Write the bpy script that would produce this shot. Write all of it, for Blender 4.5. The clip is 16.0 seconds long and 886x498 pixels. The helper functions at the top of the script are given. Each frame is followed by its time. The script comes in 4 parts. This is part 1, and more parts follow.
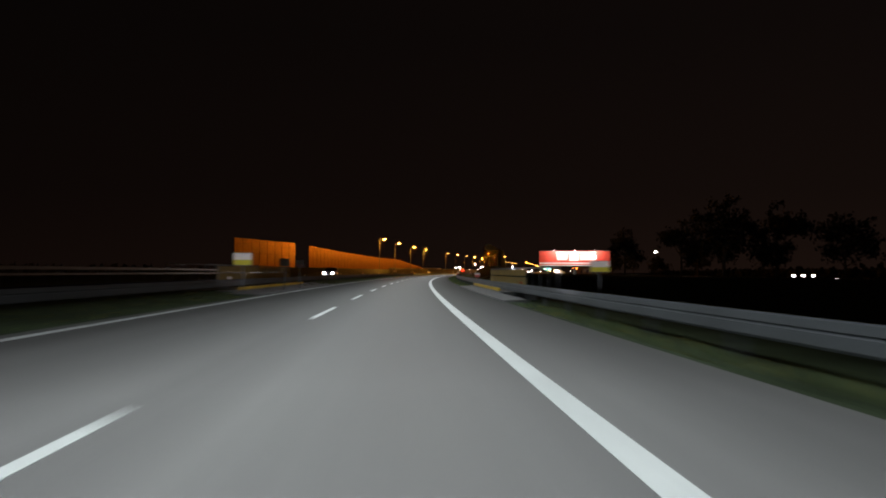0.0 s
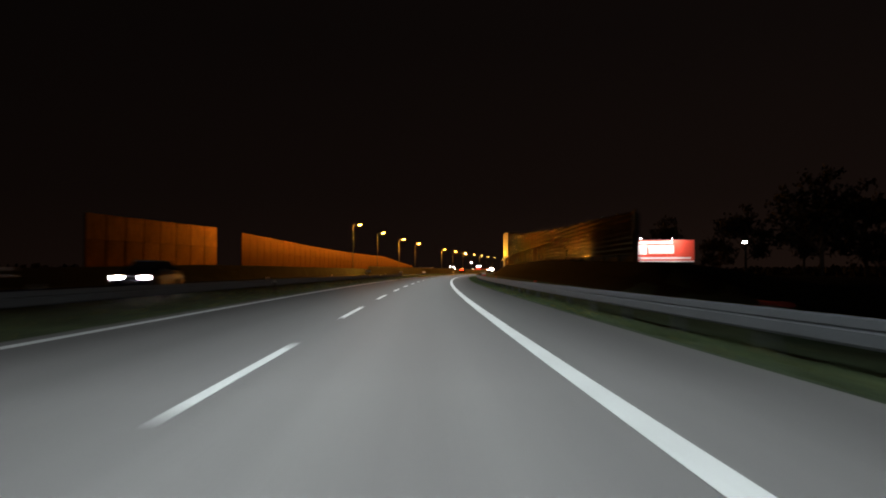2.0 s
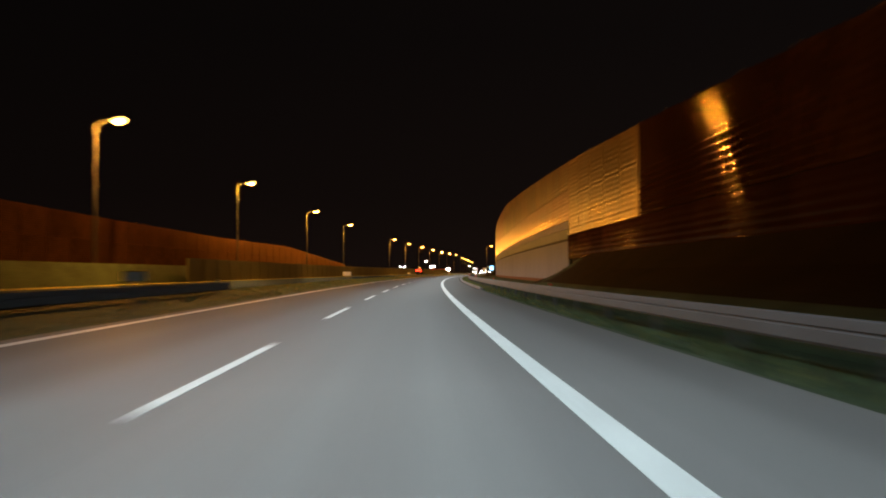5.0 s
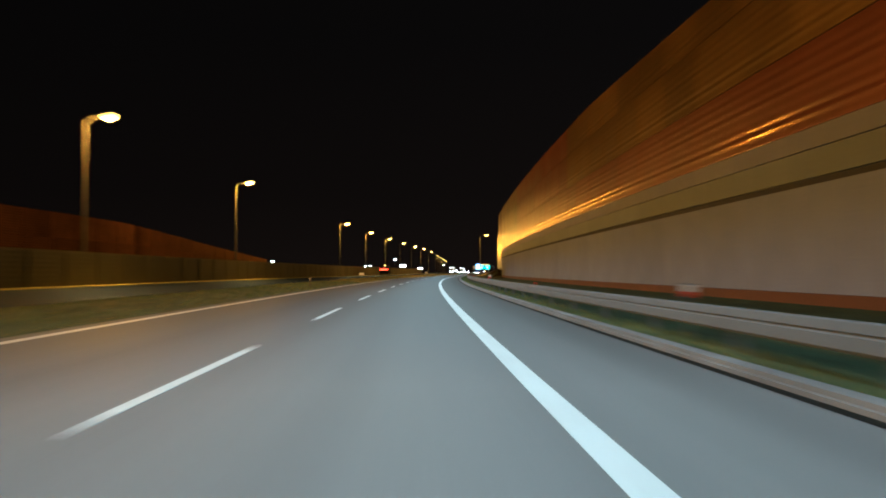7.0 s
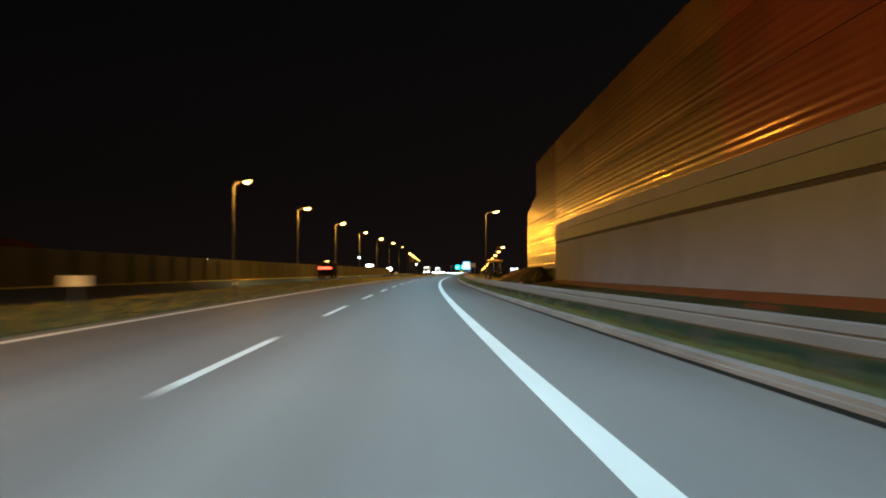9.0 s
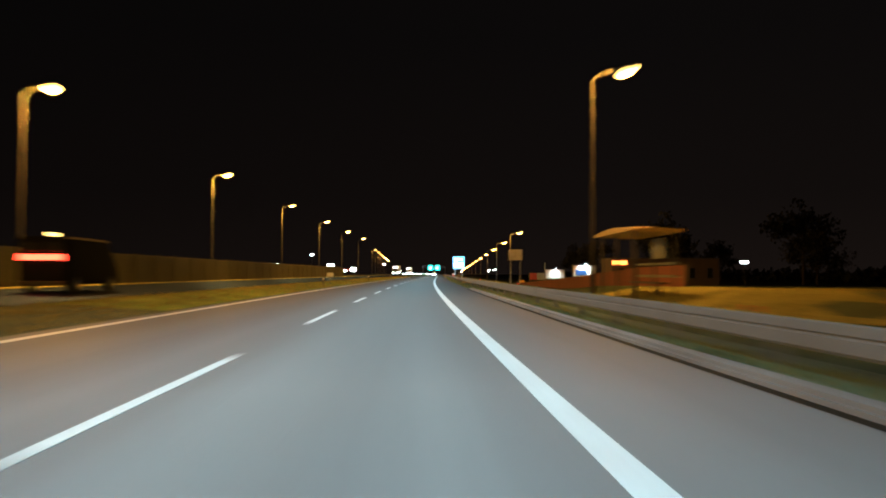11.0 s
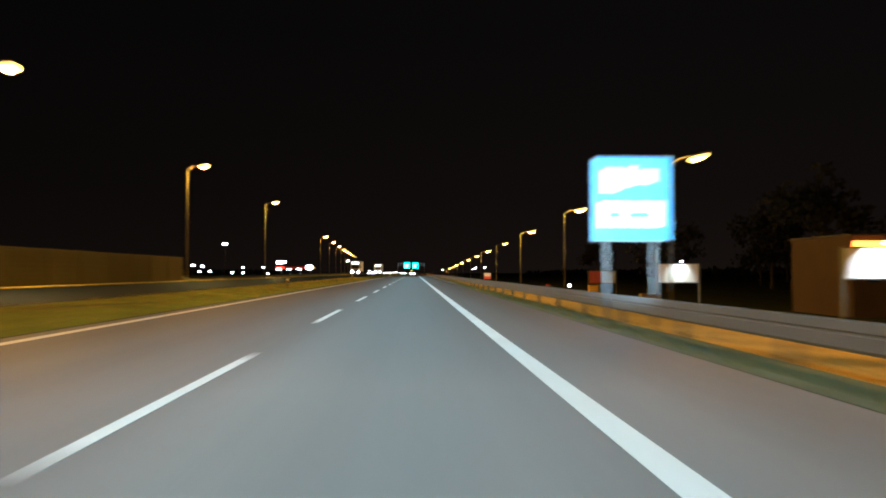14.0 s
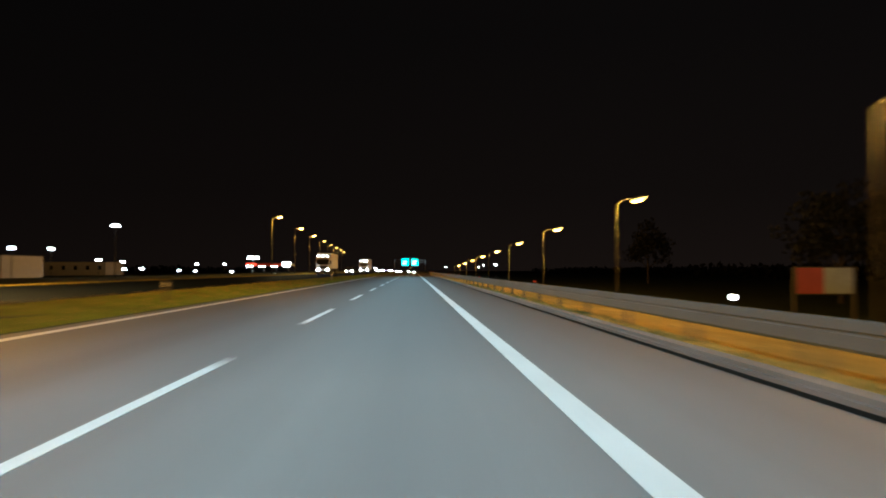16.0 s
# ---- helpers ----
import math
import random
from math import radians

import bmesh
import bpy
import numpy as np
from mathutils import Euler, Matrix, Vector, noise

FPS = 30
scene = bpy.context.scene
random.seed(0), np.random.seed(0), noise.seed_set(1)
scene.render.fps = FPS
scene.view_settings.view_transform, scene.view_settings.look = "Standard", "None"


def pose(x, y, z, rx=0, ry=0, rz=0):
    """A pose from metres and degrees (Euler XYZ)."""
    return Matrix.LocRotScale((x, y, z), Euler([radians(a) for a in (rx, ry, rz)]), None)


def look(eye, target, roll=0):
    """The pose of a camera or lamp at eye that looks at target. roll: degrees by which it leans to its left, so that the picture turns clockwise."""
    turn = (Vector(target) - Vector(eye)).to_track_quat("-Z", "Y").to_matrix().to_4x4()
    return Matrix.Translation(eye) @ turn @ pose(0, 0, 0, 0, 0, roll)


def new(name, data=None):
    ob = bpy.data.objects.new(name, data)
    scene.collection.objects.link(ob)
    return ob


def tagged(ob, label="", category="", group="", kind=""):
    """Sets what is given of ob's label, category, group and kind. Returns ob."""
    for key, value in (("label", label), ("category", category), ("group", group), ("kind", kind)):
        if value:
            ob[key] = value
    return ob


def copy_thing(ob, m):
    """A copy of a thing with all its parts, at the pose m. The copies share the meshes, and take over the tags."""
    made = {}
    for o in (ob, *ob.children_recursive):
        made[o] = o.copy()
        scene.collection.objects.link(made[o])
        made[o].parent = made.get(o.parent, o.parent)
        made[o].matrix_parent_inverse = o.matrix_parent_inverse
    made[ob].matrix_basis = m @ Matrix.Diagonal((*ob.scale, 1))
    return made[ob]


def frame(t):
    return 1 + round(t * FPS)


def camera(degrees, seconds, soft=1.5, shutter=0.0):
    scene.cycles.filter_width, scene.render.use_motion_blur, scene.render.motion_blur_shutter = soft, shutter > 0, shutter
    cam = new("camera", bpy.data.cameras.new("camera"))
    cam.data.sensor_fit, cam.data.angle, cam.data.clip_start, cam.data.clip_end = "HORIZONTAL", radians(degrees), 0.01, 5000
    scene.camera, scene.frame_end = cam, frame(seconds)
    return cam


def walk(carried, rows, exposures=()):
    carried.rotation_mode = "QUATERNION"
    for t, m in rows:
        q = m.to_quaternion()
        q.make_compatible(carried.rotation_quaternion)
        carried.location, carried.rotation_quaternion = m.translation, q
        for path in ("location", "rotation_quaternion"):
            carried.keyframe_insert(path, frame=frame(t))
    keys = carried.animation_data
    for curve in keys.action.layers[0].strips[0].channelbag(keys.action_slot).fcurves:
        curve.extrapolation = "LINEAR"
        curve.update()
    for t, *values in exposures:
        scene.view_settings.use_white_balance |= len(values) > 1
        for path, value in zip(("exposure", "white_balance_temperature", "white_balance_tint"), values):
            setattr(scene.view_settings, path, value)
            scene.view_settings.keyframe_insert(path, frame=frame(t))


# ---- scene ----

# ---------------------------------------------------------------- the road's line
# s runs along the road from the first camera, u to the right of the camera's lane line, z up
S0, S1, DS = -300.0, 1900.0, 1.0
BEND, BEND_END, STRAIGHT = 5.47e-4, 368.0, 550.0


def bend(s):
    if s < BEND_END:
        return BEND
    return BEND * max(0.0, (STRAIGHT - s) / (STRAIGHT - BEND_END))


def road_table():
    n = int((S1 - S0) / DS) + 1
    rows = [(0.0, 0.0, 0.0)] * n
    zero = int(-S0 / DS)
    x = y = a = 0.0
    for i in range(zero, n - 1):
        s = S0 + i * DS
        a2 = a + bend(s + DS / 2) * DS
        m = (a + a2) / 2
        x, y, a = x + math.sin(m) * DS, y + math.cos(m) * DS, a2
        rows[i + 1] = (x, y, a)
    x = y = a = 0.0
    for i in range(zero, 0, -1):
        s = S0 + i * DS
        a2 = a - bend(s - DS / 2) * DS
        m = (a + a2) / 2
        x, y, a = x - math.sin(m) * DS, y - math.cos(m) * DS, a2
        rows[i - 1] = (x, y, a)
    return rows


ROAD = road_table()


def line_at(s):
    f = min(max((s - S0) / DS, 0.0), len(ROAD) - 1.001)
    i = int(f)
    w = f - i
    a, b = ROAD[i], ROAD[i + 1]
    return tuple(p + (q - p) * w for p, q in zip(a, b))


def P(s, u, z=0.0):
    x, y, a = line_at(s)
    return Vector((x + math.cos(a) * u, y - math.sin(a) * u, z))


def turn(s):
    """Degrees of a thing's turn about z that faces along the road at s."""
    return -math.degrees(line_at(s)[2])


def at(s, u, z=0.0, rz=0.0):
    p = P(s, u, z)
    return pose(p.x, p.y, p.z, 0, 0, turn(s) + rz)


# ---------------------------------------------------------------- camera and walk
EYE = 1.09
cam = camera(61.1, 16.0, 1.9, 0.9)
# seconds, metres along, metres to the right, yaw to the right of the road, pitch up, roll
WALK = [
    (0.0, -1.00, -0.022, 3.19, 1.73, -0.12),
    (0.5, 17.45, 0.010, 2.82, 1.74, -0.06),
    (1.0, 35.42, 0.010, 2.28, 1.70, -0.02),
    (1.5, 53.59, -0.116, 1.99, 1.73, 0.04),
    (2.0, 70.79, -0.233, 1.75, 1.72, 0.12),
    (2.5, 89.66, -0.328, 1.85, 1.72, 0.18),
    (3.0, 107.69, -0.397, 2.13, 1.76, 0.24),
    (3.5, 124.96, -0.349, 2.56, 1.75, 0.31),
    (4.0, 143.83, -0.207, 2.48, 1.74, 0.25),
    (5.25, 187.60, 0.060, 2.25, 1.77, 0.30),
    (6.5, 232.21, 0.212, 2.30, 1.70, 0.35),
    (7.0, 251.06, 0.199, 2.26, 1.75, 0.24),
    (7.5, 268.86, 0.213, 2.10, 1.59, 0.26),
    (8.0, 286.06, 0.158, 2.14, 1.71, 0.27),
    (9.25, 331.20, 0.140, 2.40, 1.76, 0.00),
    (10.5, 377.34, 0.063, 2.62, 1.71, -0.23),
    (11.0, 396.19, 0.156, 2.37, 1.86, -0.12),
    (11.5, 413.36, 0.148, 2.33, 1.68, 0.05),
    (12.0, 431.79, 0.082, 2.14, 1.71, 0.13),
    (12.5, 449.74, 0.003, 2.19, 1.68, 0.15),
    (13.0, 468.61, -0.061, 2.33, 1.79, 0.17),
    (13.5, 486.55, -0.065, 2.44, 1.74, 0.14),
    (14.0, 504.15, -0.070, 2.40, 1.77, 0.02),
    (14.5, 522.17, 0.006, 2.39, 1.68, -0.04),
    (15.0, 541.02, 0.082, 2.08, 1.74, -0.02),
    (15.5, 558.21, 0.107, 2.08, 1.66, 0.00),
    (16.0, 577.05, 0.085, 2.26, 1.60, 0.02),
]


def eye_pose(s, u, yaw, pitch, roll):
    p = P(s, u, EYE)
    return pose(p.x, p.y, p.z, 90 + pitch, roll, turn(s) - yaw)


walk(cam, [(t, eye_pose(s, u, yaw, pitch, roll)) for t, s, u, yaw, pitch, roll in WALK],
     [(0.0, 0.0, 6950, 21), (4.2, 0.0, 6900, 21), (6.3, 0.0, 5100, -5), (8.2, 0.0, 5080, -5), (10.3, 0.08, 5450, -1), (11.5, 0.06, 5350, -2), (13.0, 0.06, 5330, -3), (14.5, -0.03, 5230, -4), (16.0, -0.02, 5250, -3)])

# ---------------------------------------------------------------- night sky and lights
world = bpy.data.worlds.new("night")
scene.world = world
world.use_nodes = True
wt = world.node_tree
sky_tc = wt.nodes.new("ShaderNodeTexCoord")
sky_sep = wt.nodes.new("ShaderNodeSeparateXYZ")
sky_ramp = wt.nodes.new("ShaderNodeValToRGB")
wt.links.new(sky_tc.outputs["Generated"], sky_sep.inputs[0])
wt.links.new(sky_sep.outputs["Z"], sky_ramp.inputs[0])
# the glow of the town lies to one side, the other is nearly black
sky_dot = wt.nodes.new("ShaderNodeVectorMath")
sky_dot.operation = "DOT_PRODUCT"
sky_dot.inputs[1].default_value = (0.93, 0.36, 0.0)
sky_side = wt.nodes.new("ShaderNodeMapRange")
sky_side.inputs["From Min"].default_value, sky_side.inputs["From Max"].default_value = -0.35, 0.75
sky_side.inputs["To Min"].default_value, sky_side.inputs["To Max"].default_value = 0.4, 0.95
sky_mul = wt.nodes.new("ShaderNodeVectorMath")
sky_mul.operation = "SCALE"
wt.links.new(sky_tc.outputs["Generated"], sky_dot.inputs[0])
wt.links.new(sky_dot.outputs["Value"], sky_side.inputs["Value"])
wt.links.new(sky_ramp.outputs[0], sky_mul.inputs[0])
wt.links.new(sky_side.outputs[0], sky_mul.inputs["Scale"])
wt.links.new(sky_mul.outputs[0], wt.nodes["Background"].inputs[0])
# town glow low over the horizon, black above
sky_ramp.color_ramp.elements[0].position, sky_ramp.color_ramp.elements[0].color = 0.0, (0.0090, 0.0052, 0.0038, 1)
sky_ramp.color_ramp.elements[1].position, sky_ramp.color_ramp.elements[1].color = 0.30, (0.0040, 0.0028, 0.0024, 1)
mid = sky_ramp.color_ramp.elements.new(0.10)
mid.color = (0.0060, 0.0037, 0.0029, 1)
wt.nodes["Background"].inputs[1].default_value = 1.0

# The car's own headlights light its lane and the verges all along the way: flat lamps in a row over the lane stand for them.
BEAM = 36.0
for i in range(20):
    data = bpy.data.lights.new("headlight_stand_in", "AREA")
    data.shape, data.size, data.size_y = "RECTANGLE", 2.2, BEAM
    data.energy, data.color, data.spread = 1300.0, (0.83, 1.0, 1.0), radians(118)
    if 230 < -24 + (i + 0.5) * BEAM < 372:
        data.energy, data.spread = 1450.0, radians(146)  # widened and strengthened to brighten the high wall's concrete
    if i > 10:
        data.color = (0.70, 1.0, 1.06)  # tinted bluer so that the lit lane comes out cyan
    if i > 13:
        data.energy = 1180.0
    lamp = new("headlight_stand_in", data)
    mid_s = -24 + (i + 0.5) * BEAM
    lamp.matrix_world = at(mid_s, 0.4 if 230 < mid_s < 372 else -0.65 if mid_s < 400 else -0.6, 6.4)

SODIUM_COLOR = (1.0, 0.40, 0.05)
lampdata = bpy.data.lights.new("sodium_lamp", "POINT")
lampdata.energy, lampdata.color, lampdata.shadow_soft_size = 12000.0, SODIUM_COLOR, 0.12
# the lamps along the slip road are a little weaker
sidelamp = lampdata.copy()
sidelamp.energy = 5400.0

# ---------------------------------------------------------------- materials


def material(name, color, rough=0.6, metal=0.0, vary=0.25, scale=3.0, grain=40.0, bump=0.15, emit=None, strength=0.0, spec=0.5,
             coat=0.0, coat_rough=0.2, coat_ior=1.5, each=0.0, stretch=None, ribs=0.0, rib_bump=0.03, streak=0.0, ior=1.5):
    """A surface with stains and grain; each: how far single objects differ; stretch: scale of the noise along the axes;
    ribs: ribs per metre along z; streak: dirt runs down the face."""
    m = bpy.data.materials.new(name)
    m.use_nodes = True
    nt = m.node_tree
    b = nt.nodes["Principled BSDF"]
    b.inputs["Base Color"].default_value = (*color, 1)
    b.inputs["Roughness"].default_value = rough
    b.inputs["Metallic"].default_value = metal
    b.inputs["Specular IOR Level"].default_value = spec
    b.inputs["Coat Weight"].default_value = coat
    b.inputs["Coat Roughness"].default_value = coat_rough
    b.inputs["Coat IOR"].default_value = coat_ior
    b.inputs["IOR"].default_value = ior
    if emit:
        b.inputs["Emission Color"].default_value = (*emit, 1)
        b.inputs["Emission Strength"].default_value = strength
    if vary <= 0:
        return m
    tc = nt.nodes.new("ShaderNodeTexCoord")
    vec = tc.outputs["Object"]
    if stretch:
        mp = nt.nodes.new("ShaderNodeMapping")
        mp.inputs["Scale"].default_value = stretch
        nt.links.new(tc.outputs["UV"], mp.inputs["Vector"])
        vec = mp.outputs[0]
    big, small = nt.nodes.new("ShaderNodeTexNoise"), nt.nodes.new("ShaderNodeTexNoise")
    big.inputs["Scale"].default_value, small.inputs["Scale"].default_value = scale, grain
    big.inputs["Detail"].default_value, small.inputs["Detail"].default_value = 5, 3
    nt.links.new(vec, big.inputs["Vector"])
    nt.links.new(tc.outputs["UV"] if stretch else vec, small.inputs["Vector"])
    add = nt.nodes.new("ShaderNodeMath")
    add.operation = "ADD"
    nt.links.new(big.outputs["Fac"], add.inputs[0])
    nt.links.new(small.outputs["Fac"], add.inputs[1])
    last = add.outputs[0]
    if streak:
        mp2 = nt.nodes.new("ShaderNodeMapping")
        mp2.inputs["Scale"].default_value = (3.0, 3.0, 0.25)
        run = nt.nodes.new("ShaderNodeTexNoise")
        run.inputs["Scale"].default_value = 2.0
        nt.links.new(tc.outputs["Object"], mp2.inputs["Vector"])
        nt.links.new(mp2.outputs[0], run.inputs["Vector"])
        mul = nt.nodes.new("ShaderNodeMath")
        mul.operation = "MULTIPLY_ADD"
        mul.inputs[1].default_value = streak
        nt.links.new(run.outputs["Fac"], mul.inputs[0])
        nt.links.new(last, mul.inputs[2])
        sub = nt.nodes.new("ShaderNodeMath")
        sub.operation = "SUBTRACT"
        sub.inputs[1].default_value = streak * 0.5
        nt.links.new(mul.outputs[0], sub.inputs[0])
        last = sub.outputs[0]
    rng = nt.nodes.new("ShaderNodeMapRange")
    rng.inputs["From Min"].default_value, rng.inputs["From Max"].default_value = 0.6, 1.4
    rng.inputs["To Min"].default_value, rng.inputs["To Max"].default_value = 1 - vary, 1 + vary
    nt.links.new(last, rng.inputs["Value"])
    factor = rng.outputs[0]
    if each:
        info = nt.nodes.new("ShaderNodeObjectInfo")
        er = nt.nodes.new("ShaderNodeMapRange")
        er.inputs["To Min"].default_value, er.inputs["To Max"].default_value = 1 - each, 1 + each
        nt.links.new(info.outputs["Random"], er.inputs["Value"])
        em = nt.nodes.new("ShaderNodeMath")
        em.operation = "MULTIPLY"
        nt.links.new(factor, em.inputs[0])
        nt.links.new(er.outputs[0], em.inputs[1])
        factor = em.outputs[0]
    mix = nt.nodes.new("ShaderNodeVectorMath")
    mix.operation = "SCALE"
    mix.inputs[0].default_value = color
    nt.links.new(factor, mix.inputs["Scale"])
    nt.links.new(mix.outputs[0], b.inputs["Base Color"])
    rr = nt.nodes.new("ShaderNodeMapRange")
    rr.inputs["To Min"].default_value, rr.inputs["To Max"].default_value = max(rough - 0.12, 0.05), min(rough + 0.12, 1)
    nt.links.new(big.outputs["Fac"], rr.inputs["Value"])
    nt.links.new(rr.outputs[0], b.inputs["Roughness"])
    normal = None
    if bump > 0:
        bp = nt.nodes.new("ShaderNodeBump")
        bp.inputs["Strength"].default_value, bp.inputs["Distance"].default_value = bump, 0.02
        nt.links.new(small.outputs["Fac"], bp.inputs["Height"])
        normal = bp.outputs[0]
    if ribs:
        wv = nt.nodes.new("ShaderNodeTexWave")
        wv.wave_type, wv.bands_direction = "BANDS", "Z"
        wv.inputs["Scale"].default_value = 0.314 * ribs
        wv.inputs["Distortion"].default_value = 0.4
        nt.links.new(tc.outputs["Object"], wv.inputs["Vector"])
        bp2 = nt.nodes.new("ShaderNodeBump")
        bp2.inputs["Strength"].default_value, bp2.inputs["Distance"].default_value = 1.0, rib_bump
        nt.links.new(wv.outputs["Fac"], bp2.inputs["Height"])
        if normal:
            nt.links.new(normal, bp2.inputs["Normal"])
        normal = bp2.outputs[0]
    if normal:
        nt.links.new(normal, b.inputs["Normal"])
    return m


ASPHALT = material("asphalt", (0.150, 0.150, 0.152), 0.8, vary=0.16, scale=1.0, grain=30, bump=0.25, spec=0.3, stretch=(0.9, 0.05, 1))


def grazing_gloss(m, start, most, rough, tint=(0.24, 0.24, 0.24), patchy=False, end=1.0):
    """Towards flat angles the surface turns to gloss; patchy: only on some of the panels."""
    nt = m.node_tree
    lw, rg = nt.nodes.new("ShaderNodeLayerWeight"), nt.nodes.new("ShaderNodeMapRange")
    lw.inputs["Blend"].default_value = 0.5
    rg.inputs["From Min"].default_value, rg.inputs["From Max"].default_value = start, end
    rg.inputs["To Max"].default_value = most
    nt.links.new(lw.outputs["Facing"], rg.inputs["Value"])
    gl, mx = nt.nodes.new("ShaderNodeBsdfGlossy"), nt.nodes.new("ShaderNodeMixShader")
    gl.inputs["Color"].default_value, gl.inputs["Roughness"].default_value = (*tint, 1), rough
    amount = rg.outputs[0]
    bumped = nt.nodes["Principled BSDF"].inputs["Normal"]
    if patchy:
        nt.links.new(bumped.links[0].from_socket, gl.inputs["Normal"])
        info, sel, tim = nt.nodes.new("ShaderNodeObjectInfo"), nt.nodes.new("ShaderNodeMapRange"), nt.nodes.new("ShaderNodeMath")
        sel.inputs["From Min"].default_value, sel.inputs["From Max"].default_value = 0.44, 0.8
        sel.inputs["To Min"].default_value, sel.inputs["To Max"].default_value = 0.6, 1.0
        tim.operation = "MULTIPLY"
        nt.links.new(info.outputs["Random"], sel.inputs["Value"])
        nt.links.new(amount, tim.inputs[0])
        nt.links.new(sel.outputs[0], tim.inputs[1])
        amount = tim.outputs[0]
    nt.links.new(amount, mx.inputs[0])
    nt.links.new(nt.nodes["Principled BSDF"].outputs[0], mx.inputs[1])
    nt.links.new(gl.outputs[0], mx.inputs[2])
    nt.links.new(mx.outputs[0], nt.nodes["Material Output"].inputs["Surface"])


# shade put into the colour: near-black blue offsets the sodium light
ASPHALT_DIMMED = material("dimmed_asphalt", (0.004, 0.011, 0.038), 0.8, vary=0.16, scale=1.0, grain=30, bump=0.25, spec=0.3, stretch=(0.9, 0.05, 1))


def wheel_tracks(m, centre, period, depth):
    """Pale polished wheel tracks and a darker oil strip along each lane, broken up by long stains."""
    nt = m.node_tree
    base = nt.nodes["Principled BSDF"].inputs["Base Color"]
    tc, sep = nt.nodes.new("ShaderNodeTexCoord"), nt.nodes.new("ShaderNodeSeparateXYZ")
    nt.links.new(tc.outputs["UV"], sep.inputs[0])
    mp, stain = nt.nodes.new("ShaderNodeMapping"), nt.nodes.new("ShaderNodeTexNoise")
    mp.inputs["Scale"].default_value = (1.6, 0.012, 1.0)
    stain.inputs["Scale"].default_value, stain.inputs["Detail"].default_value = 0.6, 3
    nt.links.new(tc.outputs["UV"], mp.inputs["Vector"])
    nt.links.new(mp.outputs[0], stain.inputs["Vector"])
    steps = (("SUBTRACT", centre), ("MULTIPLY", 2 * math.pi / period), ("COSINE", None), ("MULTIPLY", -depth))
    last = sep.outputs["X"]
    for op, value in steps:
        nd = nt.nodes.new("ShaderNodeMath")
        nd.operation = op
        nt.links.new(last, nd.inputs[0])
        if value is not None:
            nd.inputs[1].default_value = value
        last = nd.outputs[0]
    rng, total = nt.nodes.new("ShaderNodeMapRange"), nt.nodes.new("ShaderNodeMath")
    rng.inputs["From Min"].default_value, rng.inputs["From Max"].default_value = 0.3, 0.7
    rng.inputs["To Min"].default_value, rng.inputs["To Max"].default_value = 0.9, 1.1
    nt.links.new(stain.outputs["Fac"], rng.inputs["Value"])
    nt.links.new(last, total.inputs[0])
    nt.links.new(rng.outputs[0], total.inputs[1])
    mul = nt.nodes.new("ShaderNodeVectorMath")
    mul.operation = "SCALE"
    nt.links.new(base.links[0].from_socket, mul.inputs[0])
    nt.links.new(total.outputs[0], mul.inputs["Scale"])
    nt.links.new(mul.outputs[0], base)


wheel_tracks(ASPHALT, -0.4, 1.75, 0.05)
# dark gloss at flat angles stands in for the headlights' fall-off with distance
grazing_gloss(ASPHALT, 0.85, 0.97, 0.62, (0.15, 0.15, 0.15), end=0.985)
# blue gloss tint also offsets the sodium light, keeping this road dim
grazing_gloss(ASPHALT_DIMMED, 0.85, 0.9, 0.5, (0.012, 0.026, 0.09), end=0.985)
PAINT = material("road_paint", (0.53, 0.565, 0.575), 0.7, vary=0.22, scale=1.2, grain=18, bump=0.1)
GRASS = material("grass", (0.045, 0.064, 0.036), 0.95, vary=0.65, scale=0.6, grain=9, bump=0.8, spec=0.1)
BLADES = material("grass_blades", (0.13, 0.18, 0.09), 0.9, vary=0.5, scale=0.5, grain=6, bump=0, spec=0.1)
SOIL = material("dark_field", (0.02, 0.022, 0.014), 1.0, vary=0.4, scale=0.1, grain=3, spec=0.1)
STEEL = material("galvanised_steel", (0.12, 0.134, 0.15), 0.85, 0.0, vary=0.26, scale=0.8, grain=12)
POLE = material("pole_steel", (0.05, 0.05, 0.048), 0.7, 0.1, vary=0.2, scale=1.0, grain=14)
LAMP_STEEL = material("lamp_pole_steel", (0.03, 0.03, 0.029), 0.8, 0.0, vary=0.3, scale=1.0, grain=14)
CONCRETE = material("concrete", (0.225, 0.245, 0.335), 0.9, vary=0.22, scale=0.5, grain=14, each=0.06, streak=0.5)
KERBSTONE = material("kerb_concrete", (0.15, 0.152, 0.158), 0.9, vary=0.35, scale=1.5, grain=25, each=0.2)
PLINTH = material("brown_plinth", (0.14, 0.052, 0.019), 0.9, vary=0.35, scale=0.8, grain=10)
RUST = material("rust_panel", (0.165, 0.046, 0.013), 0.35, 0.1, vary=0.34, scale=0.4, grain=6, bump=0.04, each=0.12, streak=0.6, spec=0.06)
# wall's first stretch: darkened colour stands in for missing lamp light
DARKENED = material("darkened_panel", (0.05, 0.016, 0.004), 0.5, 0.0, vary=0.4, scale=0.4, grain=3.2, bump=0.12, each=0.3, ribs=3.3, rib_bump=0.02, spec=0.0, streak=0.6)
grazing_gloss(DARKENED, 0.3, 0.85, 0.04, (0.46, 0.32, 0.12), True)
DARKENED_LOW = material("darkened_brown_panel", (0.040, 0.014, 0.007), 0.5, 0.0, vary=0.4, scale=0.4, grain=3.2, bump=0.12, each=0.3, ribs=3.3, rib_bump=0.02, spec=0.0, streak=0.6)
grazing_gloss(DARKENED_LOW, 0.4, 0.3, 0.05, (0.36, 0.28, 0.14), True)
